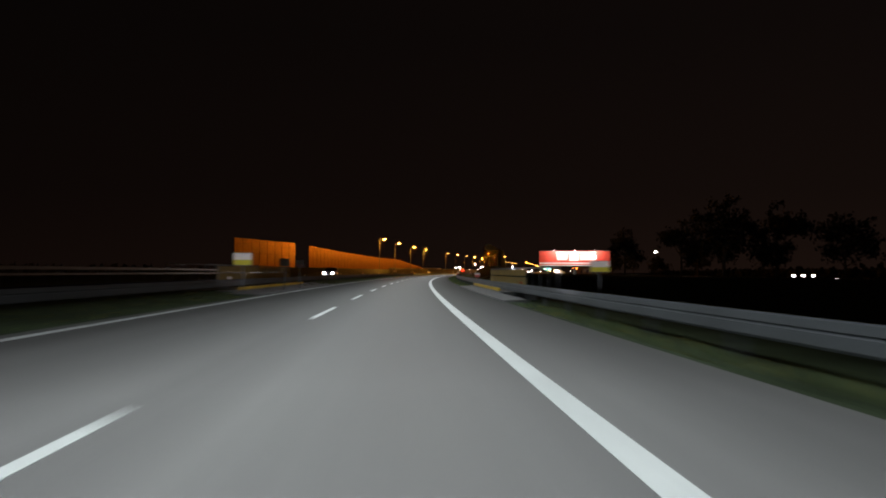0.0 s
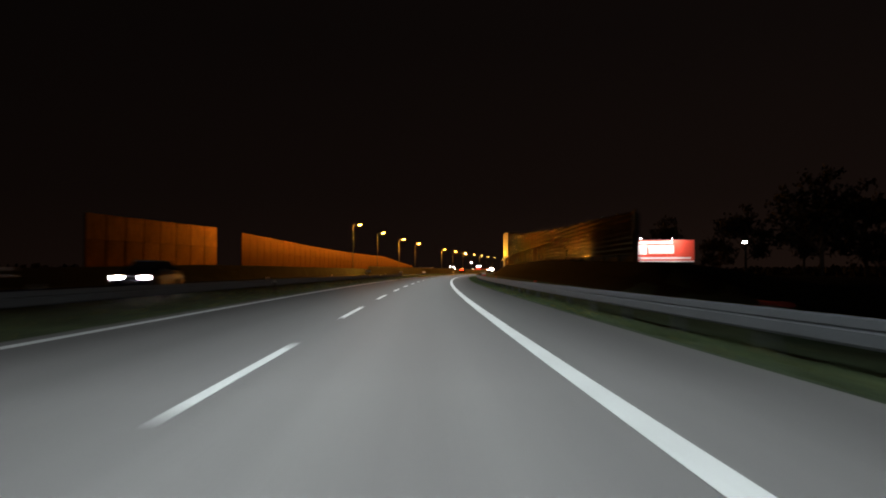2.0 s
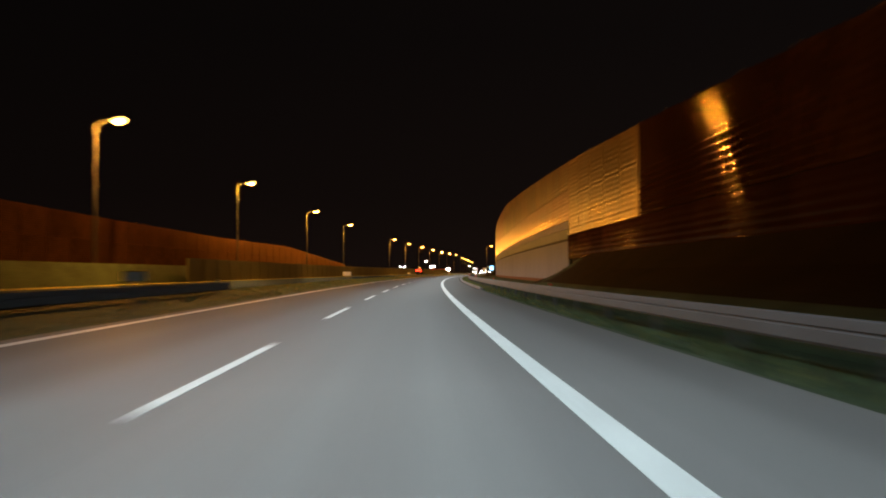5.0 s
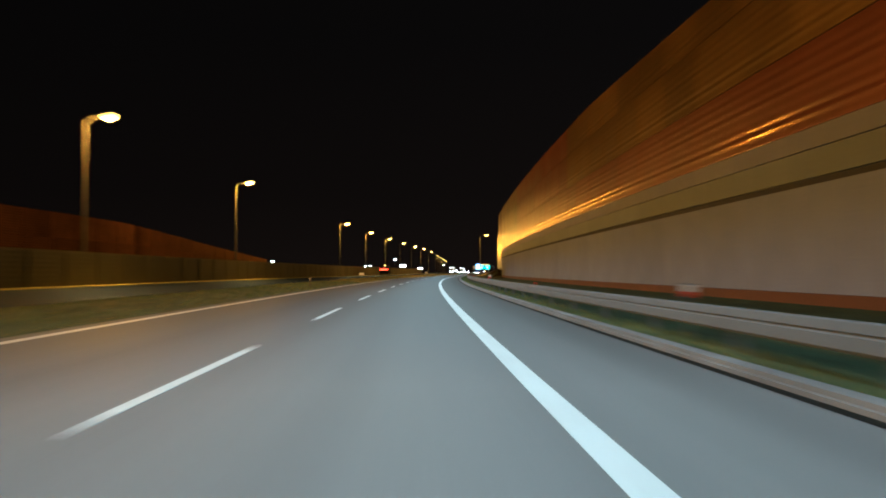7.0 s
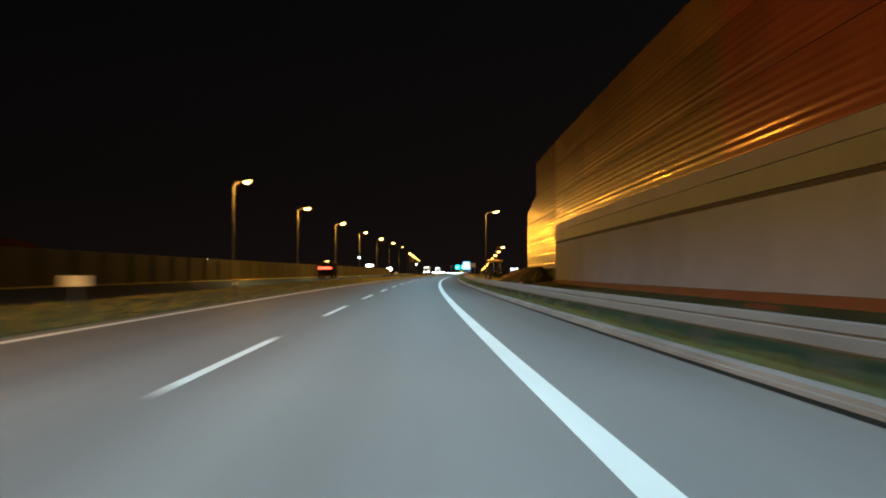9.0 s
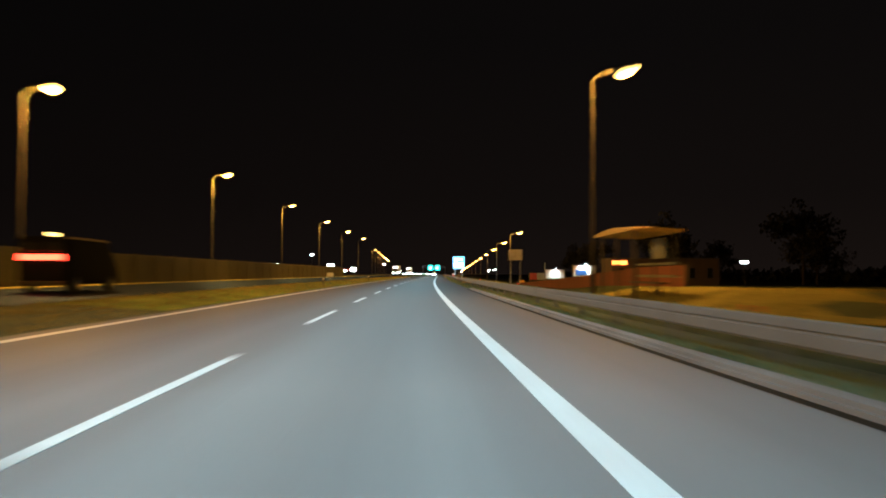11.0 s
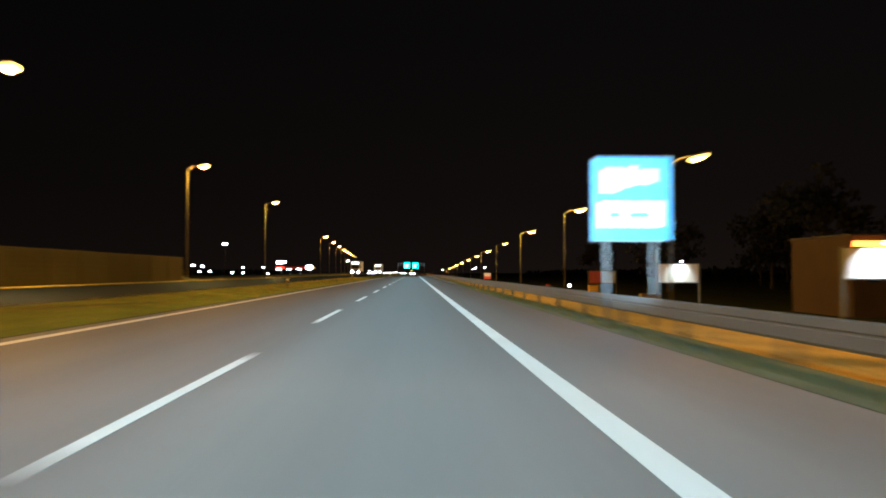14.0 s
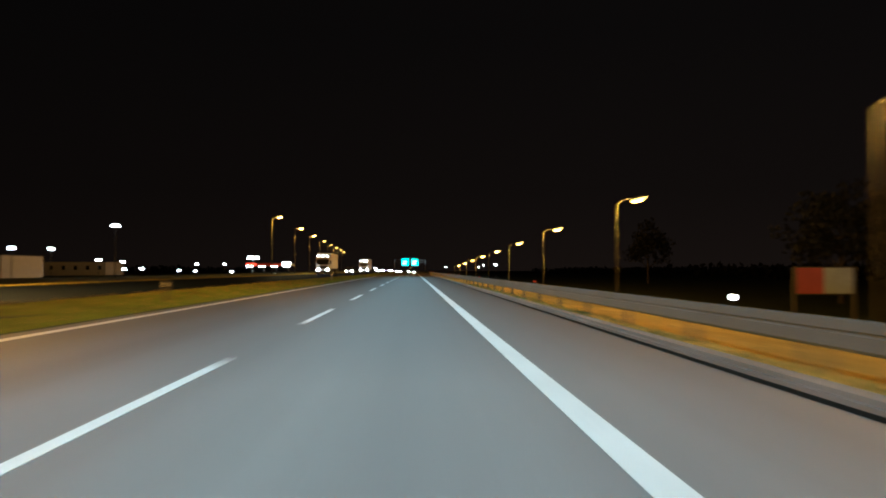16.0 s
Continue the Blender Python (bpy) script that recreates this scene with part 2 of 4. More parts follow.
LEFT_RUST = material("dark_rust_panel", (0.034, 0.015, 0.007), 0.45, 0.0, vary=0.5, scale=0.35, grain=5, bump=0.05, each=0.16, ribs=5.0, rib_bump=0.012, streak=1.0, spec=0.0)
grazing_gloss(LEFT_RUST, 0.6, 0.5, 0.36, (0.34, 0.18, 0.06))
# lit copy of the left rust: brighter colour in place of lamp light
LEFT_RUST_LIT = material("lit_rust_panel", (0.48, 0.21, 0.04), 0.5, 0.0, vary=0.5, scale=0.35, grain=5, bump=0.05, each=0.2, ribs=5.0, rib_bump=0.012, streak=1.0, spec=0.0)
grazing_gloss(LEFT_RUST_LIT, 0.4, 0.9, 0.42, (0.6, 0.36, 0.12))
PALER_BLADES = material("paler_grass_blades", (0.30, 0.25, 0.07), 0.9, vary=0.5, scale=0.5, grain=6, bump=0, spec=0.1)
DULL = material("dull_sheet", (0.12, 0.105, 0.09), 0.8, vary=0.25, scale=1.5, grain=12, bump=0)
BOARD_GREY = material("pale_board_sheet", (0.30, 0.36, 0.45), 0.8, vary=0.25, scale=0.7, grain=8, bump=0, streak=0.5)
BOARD_RED = material("red_board_sheet", (0.32, 0.07, 0.08), 0.8, vary=0.25, scale=0.7, grain=8, bump=0, streak=0.5)
FADED = material("faded_sheet", (0.26, 0.25, 0.24), 0.8, vary=0.25, scale=0.7, grain=8, bump=0, streak=0.5)
FADED_RED = material("faded_red_sheet", (0.22, 0.115, 0.11), 0.85, vary=0.25, scale=0.7, grain=8, bump=0, streak=0.5)
PALE_GRASS = material("pale_short_grass", (0.105, 0.13, 0.088), 0.95, vary=0.45, scale=0.6, grain=8, bump=0.7, spec=0.05)
# dry grass with the street lamps' orange light put into its colour
LAMPLIT_STRAW = material("lamplit_straw_verge", (0.42, 0.30, 0.075), 0.95, vary=0.55, scale=0.6, grain=8, bump=0.8, spec=0.05)
# grass lightened in colour where the street lamps' light should fall
LAMPLIT_GRASS = material("lamplit_grass", (0.20, 0.185, 0.042), 0.95, vary=0.6, scale=0.5, grain=7, bump=0.7, spec=0.05)
BLUE_GLOW = material("blue_sign_face", (0.05, 0.12, 0.3), 0.4, emit=(0.12, 0.3, 0.75), strength=0.55)
LAMPLIT_ROOF = material("lamplit_roof_sheet", (0.42, 0.27, 0.03), 0.6, vary=0.3, scale=0.8, grain=9, bump=0.05)
# near-black colour puts shade onto the banks below the wall
BANK_SHADE = material("bank_shade", (0.022, 0.014, 0.008), 1.0, vary=0.5, scale=0.6, grain=8, bump=0.7, spec=0.05)
# median grass, its olive brightened in place of sodium light
LAMPLIT_MEDIAN = material("lamplit_median_grass", (0.135, 0.17, 0.012), 0.95, vary=0.6, scale=0.5, grain=7, bump=0.7, spec=0.05)
SANDY = material("sandy_yellow_panel", (0.27, 0.19, 0.055), 0.8, vary=0.45, scale=0.6, grain=8, each=0.12, streak=0.5)
grazing_gloss(RUST, 0.3, 0.34, 0.14, (0.40, 0.24, 0.07))
MUSTARD = material("mustard_panel", (0.14, 0.072, 0.008), 0.35, 0.1, vary=0.42, scale=0.5, grain=6, bump=0.04, each=0.26, streak=0.6, spec=0.06)
grazing_gloss(MUSTARD, 0.3, 0.34, 0.12, (0.30, 0.20, 0.04))
# shaded copy of the mustard, darker in colour for the wall's end
DIM_MUSTARD = material("dimmed_mustard_panel", (0.062, 0.030, 0.006), 0.35, 0.1, vary=0.4, scale=0.4, grain=6, bump=0.04, each=0.15, streak=0.6, spec=0.06)
grazing_gloss(DIM_MUSTARD, 0.2, 0.45, 0.1, (0.36, 0.25, 0.04))
CREAM = material("cream_panel", (0.145, 0.16, 0.135), 0.7, vary=0.2, scale=0.6, grain=8, each=0.07, streak=0.4)
MAUVE = material("grey_panel", (0.17, 0.165, 0.18), 0.7, vary=0.2, scale=0.6, grain=8, each=0.07, streak=0.4)
OLIVE = material("olive_panel", (0.058, 0.058, 0.028), 0.85, vary=0.35, scale=0.5, grain=8, each=0.22, ribs=4.0, rib_bump=0.003, streak=0.6)
DARK = material("dark_groove", (0.04, 0.038, 0.034), 0.9, vary=0.2)
# gutter colour, almost black to stand for the kerb's shade
GUTTER_SHADE = material("gutter_shade", (0.010, 0.010, 0.009), 0.9, vary=0.3, scale=2, grain=20, spec=0.1)
SODIUM = material("sodium_lens", (0.9, 0.6, 0.2), 0.3, vary=0, emit=(1.0, 0.56, 0.13), strength=5.5)
WHITE_LENS = material("white_lens", (0.9, 0.9, 0.9), 0.3, vary=0, emit=(1.0, 0.95, 0.88), strength=30.0)
HEADLIGHT = material("headlight_lens", (0.9, 0.9, 0.9), 0.2, vary=0, emit=(1.0, 0.97, 0.92), strength=160.0)
TAIL = material("tail_lens", (0.5, 0.02, 0.02), 0.3, vary=0, emit=(1.0, 0.05, 0.03), strength=8.0)
ORANGE_SIGN = material("orange_sign", (0.8, 0.25, 0.03), 0.5, vary=0, emit=(1.0, 0.22, 0.03), strength=7.0)
RED_SIGN = material("red_sign", (0.7, 0.05, 0.03), 0.5, vary=0, emit=(1.0, 0.05, 0.02), strength=3.0)
RED_BAR = material("red_bar", (0.6, 0.02, 0.01), 0.5, vary=0, emit=(1.0, 0.035, 0.012), strength=14.0)
VANPAINT = material("dark_van_paint", (0.006, 0.006, 0.008), 0.9, vary=0.1, scale=1, grain=8, bump=0, spec=0.1)
RED = material("red_print", (0.60, 0.055, 0.028), 0.6, vary=0.15, scale=0.5, grain=5, bump=0)
WHITE = material("white_print", (0.72, 0.71, 0.68), 0.6, vary=0.12, scale=0.7, grain=7, bump=0)
BLUE = material("blue_sheet", (0.08, 0.33, 0.72), 0.5, vary=0.12, scale=1, grain=12, bump=0)
TEAL = material("green_sheet", (0.02, 0.42, 0.33), 0.5, vary=0.1, scale=1, grain=12, bump=0)
LEMON = material("lemon_sheet", (0.50, 0.47, 0.03), 0.5, vary=0.15, scale=1, grain=12, bump=0)
YELLOW = material("yellow_paint", (0.52, 0.34, 0.03), 0.65, vary=0.45, scale=1, grain=12)
BARK = material("bark", (0.05, 0.04, 0.03), 0.95, vary=0.3, scale=3, grain=20)
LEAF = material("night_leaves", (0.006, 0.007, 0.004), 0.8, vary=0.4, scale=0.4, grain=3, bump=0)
CARPAINT = material("car_paint", (0.10, 0.11, 0.13), 0.3, 0.3, vary=0.1, scale=1, grain=8, bump=0, coat=1.0, coat_rough=0.05)
LORRY = material("lorry_white", (0.5, 0.5, 0.48), 0.5, vary=0.15, scale=0.7, grain=8)
RUBBER = material("tyre_rubber", (0.02, 0.02, 0.02), 0.8, vary=0.2)
GLASS = material("dark_glass", (0.015, 0.017, 0.02), 0.08, vary=0)
FACADE = material("plaster_wall", (0.075, 0.05, 0.033), 0.9, vary=0.3, scale=0.4, grain=6, streak=0.5)
BRICK_RED = material("red_fence", (0.14, 0.040, 0.018), 0.95, vary=0.3, scale=0.6, grain=8, each=0.15)

# ---------------------------------------------------------------- mesh helpers


def link_mesh(name, bm, mat, parent=None, label=""):
    me = bpy.data.meshes.new(name)
    bm.normal_update()
    bm.to_mesh(me)
    bm.free()
    if mat:
        me.materials.append(mat)
    ob = new(name, me)
    if parent:
        ob.parent = parent
    if label:
        ob["label"] = label
    return ob


def part(name, bm, mat, parent, label=""):
    return link_mesh(name, bm, mat, parent, label)


def again(ob, m, parent=None):
    """The same mesh once more, at the pose m under the same parent."""
    c = ob.copy()
    scene.collection.objects.link(c)
    if parent:
        c.parent = parent
    c.matrix_basis = m
    return c


def thing(name, label, category, group="", kind="", m=None):
    root = new(name)
    if m is not None:
        root.matrix_basis = m
    return tagged(root, label, category, group, kind)


def box(bm, x0, y0, z0, x1, y1, z1, m=None):
    vs = [bm.verts.new((x, y, z)) for z in (z0, z1) for y in (y0, y1) for x in (x0, x1)]
    for f in ((0, 2, 3, 1), (4, 5, 7, 6), (0, 1, 5, 4), (2, 6, 7, 3), (0, 4, 6, 2), (1, 3, 7, 5)):
        bm.faces.new([vs[i] for i in f])
    if m is not None:
        for v in vs:
            v.co = m @ v.co
    return vs


def block(x0, y0, z0, x1, y1, z1, bevel=0.0):
    bm = bmesh.new()
    box(bm, x0, y0, z0, x1, y1, z1)
    if bevel:
        bmesh.ops.bevel(bm, geom=list(bm.edges), offset=bevel, segments=1, affect="EDGES")
    return bm


def sweep(profile, s0, s1, step=4.0, closed=False):
    """A profile of (u, z) drawn along the road, with u and s as its UV; profile may be a function of s."""
    bm = bmesh.new()
    uv = bm.loops.layers.uv.new("UVMap")
    n = max(1, int(math.ceil((s1 - s0) / step)))
    prev, prev_s, prev_pr = None, 0, None

    def face(vs, cs):
        f = bm.faces.new(vs)
        for loop, c in zip(f.loops, cs):
            loop[uv].uv = c

    for i in range(n + 1):
        s = s0 + (s1 - s0) * i / n
        pr = profile(s) if callable(profile) else profile
        ring = [bm.verts.new(P(s, u, z)) for u, z in pr]
        if prev:
            k = len(ring)
            for j in range(k if closed else k - 1):
                a, b = j, (j + 1) % k
                face((prev[a], prev[b], ring[b], ring[a]), ((prev_pr[a][0], prev_s), (prev_pr[b][0], prev_s), (pr[b][0], s), (pr[a][0], s)))
        elif closed:
            bm.faces.new(list(reversed(ring)))
        prev, prev_s, prev_pr = ring, s, pr
    if closed:
        bm.faces.new(prev)
    bmesh.ops.recalc_face_normals(bm, faces=bm.faces)
    return bm


def up(ob):
    """Turns an open sheet's faces to the sky."""
    for p in ob.data.polygons:
        if p.normal.z < 0:
            p.flip()
    ob.data.update()
    return ob


def tube(bm, a, b, r0, r1, n=8):
    a, b = Vector(a), Vector(b)
    q = (b - a).to_track_quat("Z", "Y").to_matrix()
    r = [[bm.verts.new(c + q @ Vector((math.cos(2 * math.pi * i / n) * rr, math.sin(2 * math.pi * i / n) * rr, 0))) for i in range(n)]
         for c, rr in ((a, r0), (b, r1))]
    for i in range(n):
        bm.faces.new((r[0][i], r[0][(i + 1) % n], r[1][(i + 1) % n], r[1][i]))
    bm.faces.new(list(reversed(r[0])))
    bm.faces.new(r[1])


def pipe(points, radius, n=8):
    bm = bmesh.new()
    for a, b in zip(points, points[1:]):
        tube(bm, a, b, radius, radius, n)
    return bm


def ramp(s, *pairs):
    """A value that goes straight from (s, value) to (s, value)."""
    if s <= pairs[0][0]:
        return pairs[0][1]
    for (a, va), (b, vb) in zip(pairs, pairs[1:]):
        if s <= b:
            return va + (vb - va) * (s - a) / (b - a)
    return pairs[-1][1]


# ---------------------------------------------------------------- ground and roads
LINE_R, LINE_D, LINE_L = 1.35, -2.16, -6.28
KERB = 3.55
END = 1800.0
WALL_U, WALL_S0, WALL_S1 = 11.0, 112.0, 404.0
LOW_U, LOW_S0, LOW_S1 = -20.0, 242.0, 570.0


def far_road(u):
    """Height of the opposite carriageway, which rises to its far edge."""
    return 0.14 + (-11.3 - u) * 0.0257


def bank_right(s):
    """Height of the bank before the tall noise wall."""
    return ramp(s, (86, -0.5), (106, 1.5), (150, 2.2), (228, 2.2), (244, 0.05), (384, 0.05), (392, 1.6), (403, 1.6), (413, 0.55), (438, 0.45), (456, -0.3))


def plain_right(s):
    return ramp(s, (60, -1.8), (100, 0.5), (400, 0.5), (440, 0.4), (470, -1.8), (500, -3.3))


def bank_left(s):
    return ramp(s, (100, -0.6), (160, 2.0), (560, 1.8), (580, 0.0))


def ground_profile(s):
    b, p, l = bank_right(s), plain_right(s), bank_left(s)
    n = 0.05 * noise.noise((s * 0.13, 0, 3))
    return [(-420, -3.2), (-90, -0.8), (-60, l * 0.9 - 0.3), (-30, l), (-20.7, l * 0.9), (-20.1, 0.36), (-18.8, 0.27), (-11.2, 0.06), (-10.6, 0.17 + n),
            (-9.4, 0.16 - n), (-8.0, 0.05 + n), (-6.75, -0.02), (3.5, -0.03), (3.7, -0.01), (4.3, -0.05 + n), (4.9, -0.14 + n), (6.6, -0.3),
            (9.3, min(b, 0.0) + max(b, 0) * 0.55), (10.6, b), (12.5, max(b, p)), (17, p), (60, p - 0.3), (130, -3.4), (420, -4.2)]


def field_z(s, u):
    pr = ground_profile(s)
    for (a, za), (b, zb) in zip(pr, pr[1:]):
        if u <= b:
            return za + (zb - za) * (u - a) / (b - a)
    return pr[-1][1]


g = up(link_mesh("ground", sweep(ground_profile, -250, END, 6), GRASS))
tagged(g, "dark rough grass verges and night fields", "ground", kind="structure")
tagged(link_mesh("ground_far", block(-4800, -4800, -5.4, 4800, 4800, -5.0), SOIL), "black flat fields out to the horizon", "ground", kind="structure")
r = up(link_mesh("road", sweep([(-6.8, 0.0), (-4.2, 0.0), (-2.2, 0.0), (0, 0.0), (1.4, 0.0), (KERB, 0.0)], -250, END, 5), ASPHALT))
tagged(r, "grey asphalt carriageway lit by headlights", "road", kind="structure")
r2 = up(link_mesh("road_opposite", sweep([(u, far_road(u)) for u in (-18.7, -15, -11.3)], -250, END, 5), ASPHALT_DIMMED))
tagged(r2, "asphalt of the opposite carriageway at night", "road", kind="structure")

md = up(link_mesh("median", sweep(lambda s: [(u, field_z(s, u) + 0.012) for u in (-10.55, -9.4, -8.0, -6.95)], 418, 1000, 6), LAMPLIT_MEDIAN))
for s0, s1, us in ((500, 569, (5.1, 5.4, 5.9, 7.6)), (569.5, 800, (3.81, 4.3, 4.9, 7.6))):  # narrow strips before the rail
    vg = up(link_mesh("verge", sweep(lambda s: [(u, field_z(s, u) + (0.014 if u > 4 else 0.09)) for u in us], s0, s1, 6), LAMPLIT_STRAW))
    tagged(vg, "strip of dry grass under the guard rail, its straw colour raised to stand for orange lamp light", "grass strip", kind="structure")
pale = up(link_mesh("verge", sweep(lambda s: [(u, field_z(s, u) + (0.014 if u > 4 else 0.09)) for u in (3.81, 4.3, 4.9, 6.6)], 384, 452, 5), PALE_GRASS))
tagged(pale, "strip of pale short grass between the kerb and the guard rail", "grass strip", kind="structure")
pale = up(link_mesh("verge", sweep(lambda s: [(u, field_z(s, u) + 0.014) for u in (3.6, 3.8, 4.3, 5.08)], 452.2, 569, 5), PALE_GRASS))
tagged(pale, "strip of pale short grass beside the hard shoulder", "grass strip", kind="structure")
far_verge = up(link_mesh("verge", sweep([(-19.94, 0.385), (-19.3, 0.365), (-18.75, 0.340)], 190, 900, 6), LAMPLIT_GRASS))
tagged(far_verge, "sandy grass strip along the far edge of the opposite carriageway, lightened to stand for lamp light", "grass strip", kind="structure")
bank = up(link_mesh("bank", sweep(lambda s: [(u, field_z(s, u) + 0.012) for u in (8.2, 9.3, 10.6, 12.5, 17, 21)], 406, 431, 5), LAMPLIT_GRASS))
tagged(bank, "grass slope beyond the end of the noise wall, lightened to stand for orange lamp light", "grass slope", kind="structure")
dim = up(link_mesh("bank", sweep(lambda s: [(u, field_z(s, u) + 0.012) for u in (7.6, 9.3, 10.6, 10.97)], 372, 404, 4), BANK_SHADE))
dim_near = up(link_mesh("bank", sweep(lambda s: [(u, field_z(s, u) + 0.012) for u in (7.9, 9.3, 10.6, 10.97)], 96, 236, 5), BANK_SHADE))
tagged(dim_near, "bank below the noise wall, coloured near-black to stand for shade", "bank", kind="structure")
tagged(dim, "bank at the foot of the noise wall, coloured near-black to stand for shade", "bank", kind="structure")
tagged(md, "olive-yellow grass of the median, brightened to stand for lamp light", "grass strip", kind="structure")

for u, w in ((LINE_R, 0.24), (LINE_L, 0.24)):
    ob = up(link_mesh("edge_line", sweep([(u - w / 2, 0.005), (u + w / 2, 0.005)], -40, 1000, 6), PAINT))
    tagged(ob, "worn white painted edge line on asphalt", "road marking", kind="structure")
first = None
for i in range(-3, 82):
    s = 16.9 + 12.0 * i if i >= 0 else 11.6 + 12.0 * i
    if first is None:
        first = link_mesh("lane_dash", block(-0.065, -0.3, 0.001, 0.065, 5.1, 0.006), PAINT)
        first.matrix_world = at(s, LINE_D)
        tagged(first, "short white painted lane dash on asphalt", "road marking", "lane dashes", "structure")
    else:
        copy_thing(first, at(s, LINE_D))

# ---------------------------------------------------------------- guard rails
W_BEAM = ((0, 0.012), (-0.02, 0.034), (-0.13, 0.040), (-0.145, 0.018), (-0.165, 0.018), (-0.18, 0.040), (-0.33, 0.036), (-0.37, 0.010))


def rail_section(u, top, out):
    """A W-shaped beam; out is the side it bulges to."""
    pts = [(u + out * d, top + z) for z, d in W_BEAM]
    return pts + [(a - out * 0.012, b) for a, b in reversed(pts)]


def guard_rail(u, top, out, s0, s1, gap=4.0, label="galvanised steel guard rail on posts beside the road"):
    root = thing("guard_rail", label, "guard rail", "guard rails")
    part("beam", sweep(rail_section(u, top, out), s0, s1, 4, True), STEEL, root)
    n = int((s1 - s0) / gap)
    post = None
    for i in range(n):
        s = s0 + gap * (i + 0.5)
        foot = field_z(s, u - out * 0.07) - 0.05
        m = at(s, u - out * 0.07, foot) @ Matrix.Diagonal((1, 1, top - 0.02 - foot, 1))
        if post is None:
            post = part("post", block(-0.05, -0.04, 0, 0.05, 0.04, 1.0), STEEL, root)
            post.matrix_basis = m
        else:
            again(post, m)
    return root


guard_rail(4.9, 0.55, -1, -40, 800)
guard_rail(-9.5, 0.66, 1, -40, 216)

# small reflectors on the rail beams
for i in range(1, 34):
    s = 6.6 + 25 * i
    o = thing("rail_reflector", "small red reflector clipped on the guard rail", "reflector", "rail reflectors", m=at(s, 4.9, 0.55))
    part("bracket", block(-0.02, -0.02, -0.02, 0.02, 0.02, 0.03), STEEL, o)
    part("lens", block(-0.045, -0.03, 0.03, 0.045, -0.012, 0.10, 0.006), RED, o, "red reflector face")
for i in range(9):
    s = 14 + 25 * i
    o = thing("rail_reflector", "small white reflector clipped on the median guard rail", "reflector", "rail reflectors", m=at(s, -9.5, 0.66))
    part("bracket", block(-0.02, -0.02, -0.02, 0.02, 0.02, 0.03), STEEL, o)
    part("lens", block(-0.06, -0.03, 0.03, 0.06, -0.012, 0.15, 0.006), WHITE, o, "white reflector face")

# ---------------------------------------------------------------- street lamps


def street_lamp(height=10.9, arm=1.25, glow=None):
    """Foot at the origin, arm along +x."""
    root = new("street_lamp")
    bm = bmesh.new()
    tube(bm, (0, 0, 0), (0, 0, 0.9), 0.13, 0.13, 10)
    tube(bm, (0, 0, 0.9), (0, 0, height - 0.3), 0.10, 0.055, 10)
    part("pole", bm, LAMP_STEEL, root)
    bm = bmesh.new()
    tube(bm, (0, 0, 0.86), (0, 0, 0.96), 0.145, 0.12, 10)
    part("collar", bm, LAMP_STEEL, root)
    part("hatch", block(-0.05, -0.142, 0.4, 0.05, -0.12, 0.78, 0.006), STEEL, root, "small steel service hatch")
    part("arm", pipe([(0, 0, height - 0.34), (arm * 0.3, 0, height - 0.08), (arm * 0.65, 0, height + 0.04), (arm, 0, height + 0.08)], 0.038), LAMP_STEEL, root)
    bm = block(arm - 0.15, -0.16, height + 0.02, arm + 0.62, 0.16, height + 0.18, 0.05)
    for v in bm.verts:
        v.co.z += (v.co.x - arm) * 0.24
    part("head", bm, LAMP_STEEL, root)
    bm = bmesh.new()
    bmesh.ops.create_uvsphere(bm, u_segments=14, v_segments=8, radius=1.0)
    for v in bm.verts:
        v.co = Vector((arm + 0.25 + v.co.x * 0.5, v.co.y * 0.34, height + 0.03 + (0.25 + v.co.x * 0.46) * 0.24 + min(v.co.z, 0) * 0.25))
    part("lens", bm, SODIUM, root, "glowing orange sodium lens")
    light = new("lamp_light", glow or lampdata)
    light.parent = root
    light.matrix_basis = pose(arm + 0.25, 0, height - 0.5)
    return tagged(root, "tall steel street lamp with a glowing sodium head", "street lamp", "street lamps")


LEFT_LAMPS = (226.8, 260.3, 298.3, 332.8, 402.5, 436.6, 471.8, 506.1, 540.7, 574.4, 610.7)
lamp_post = street_lamp()
lamp_post.matrix_basis = at(LEFT_LAMPS[0], -21.0, 0)
for s in LEFT_LAMPS[1:]:
    copy_thing(lamp_post, at(s, -21.0, 0))
for i in range(8):
    copy_thing(lamp_post, at(722 + 40 * i, -27 - 1.9 * i, 0.3))
side_post = street_lamp(glow=sidelamp)
side_post.matrix_basis = at(427.4, 7.5, -1.3)
for i in range(12):
    s = 515 + 27.6 * i
    copy_thing(side_post, at(s, 13.3, -3.4 - 0.0165 * (s - 515)))

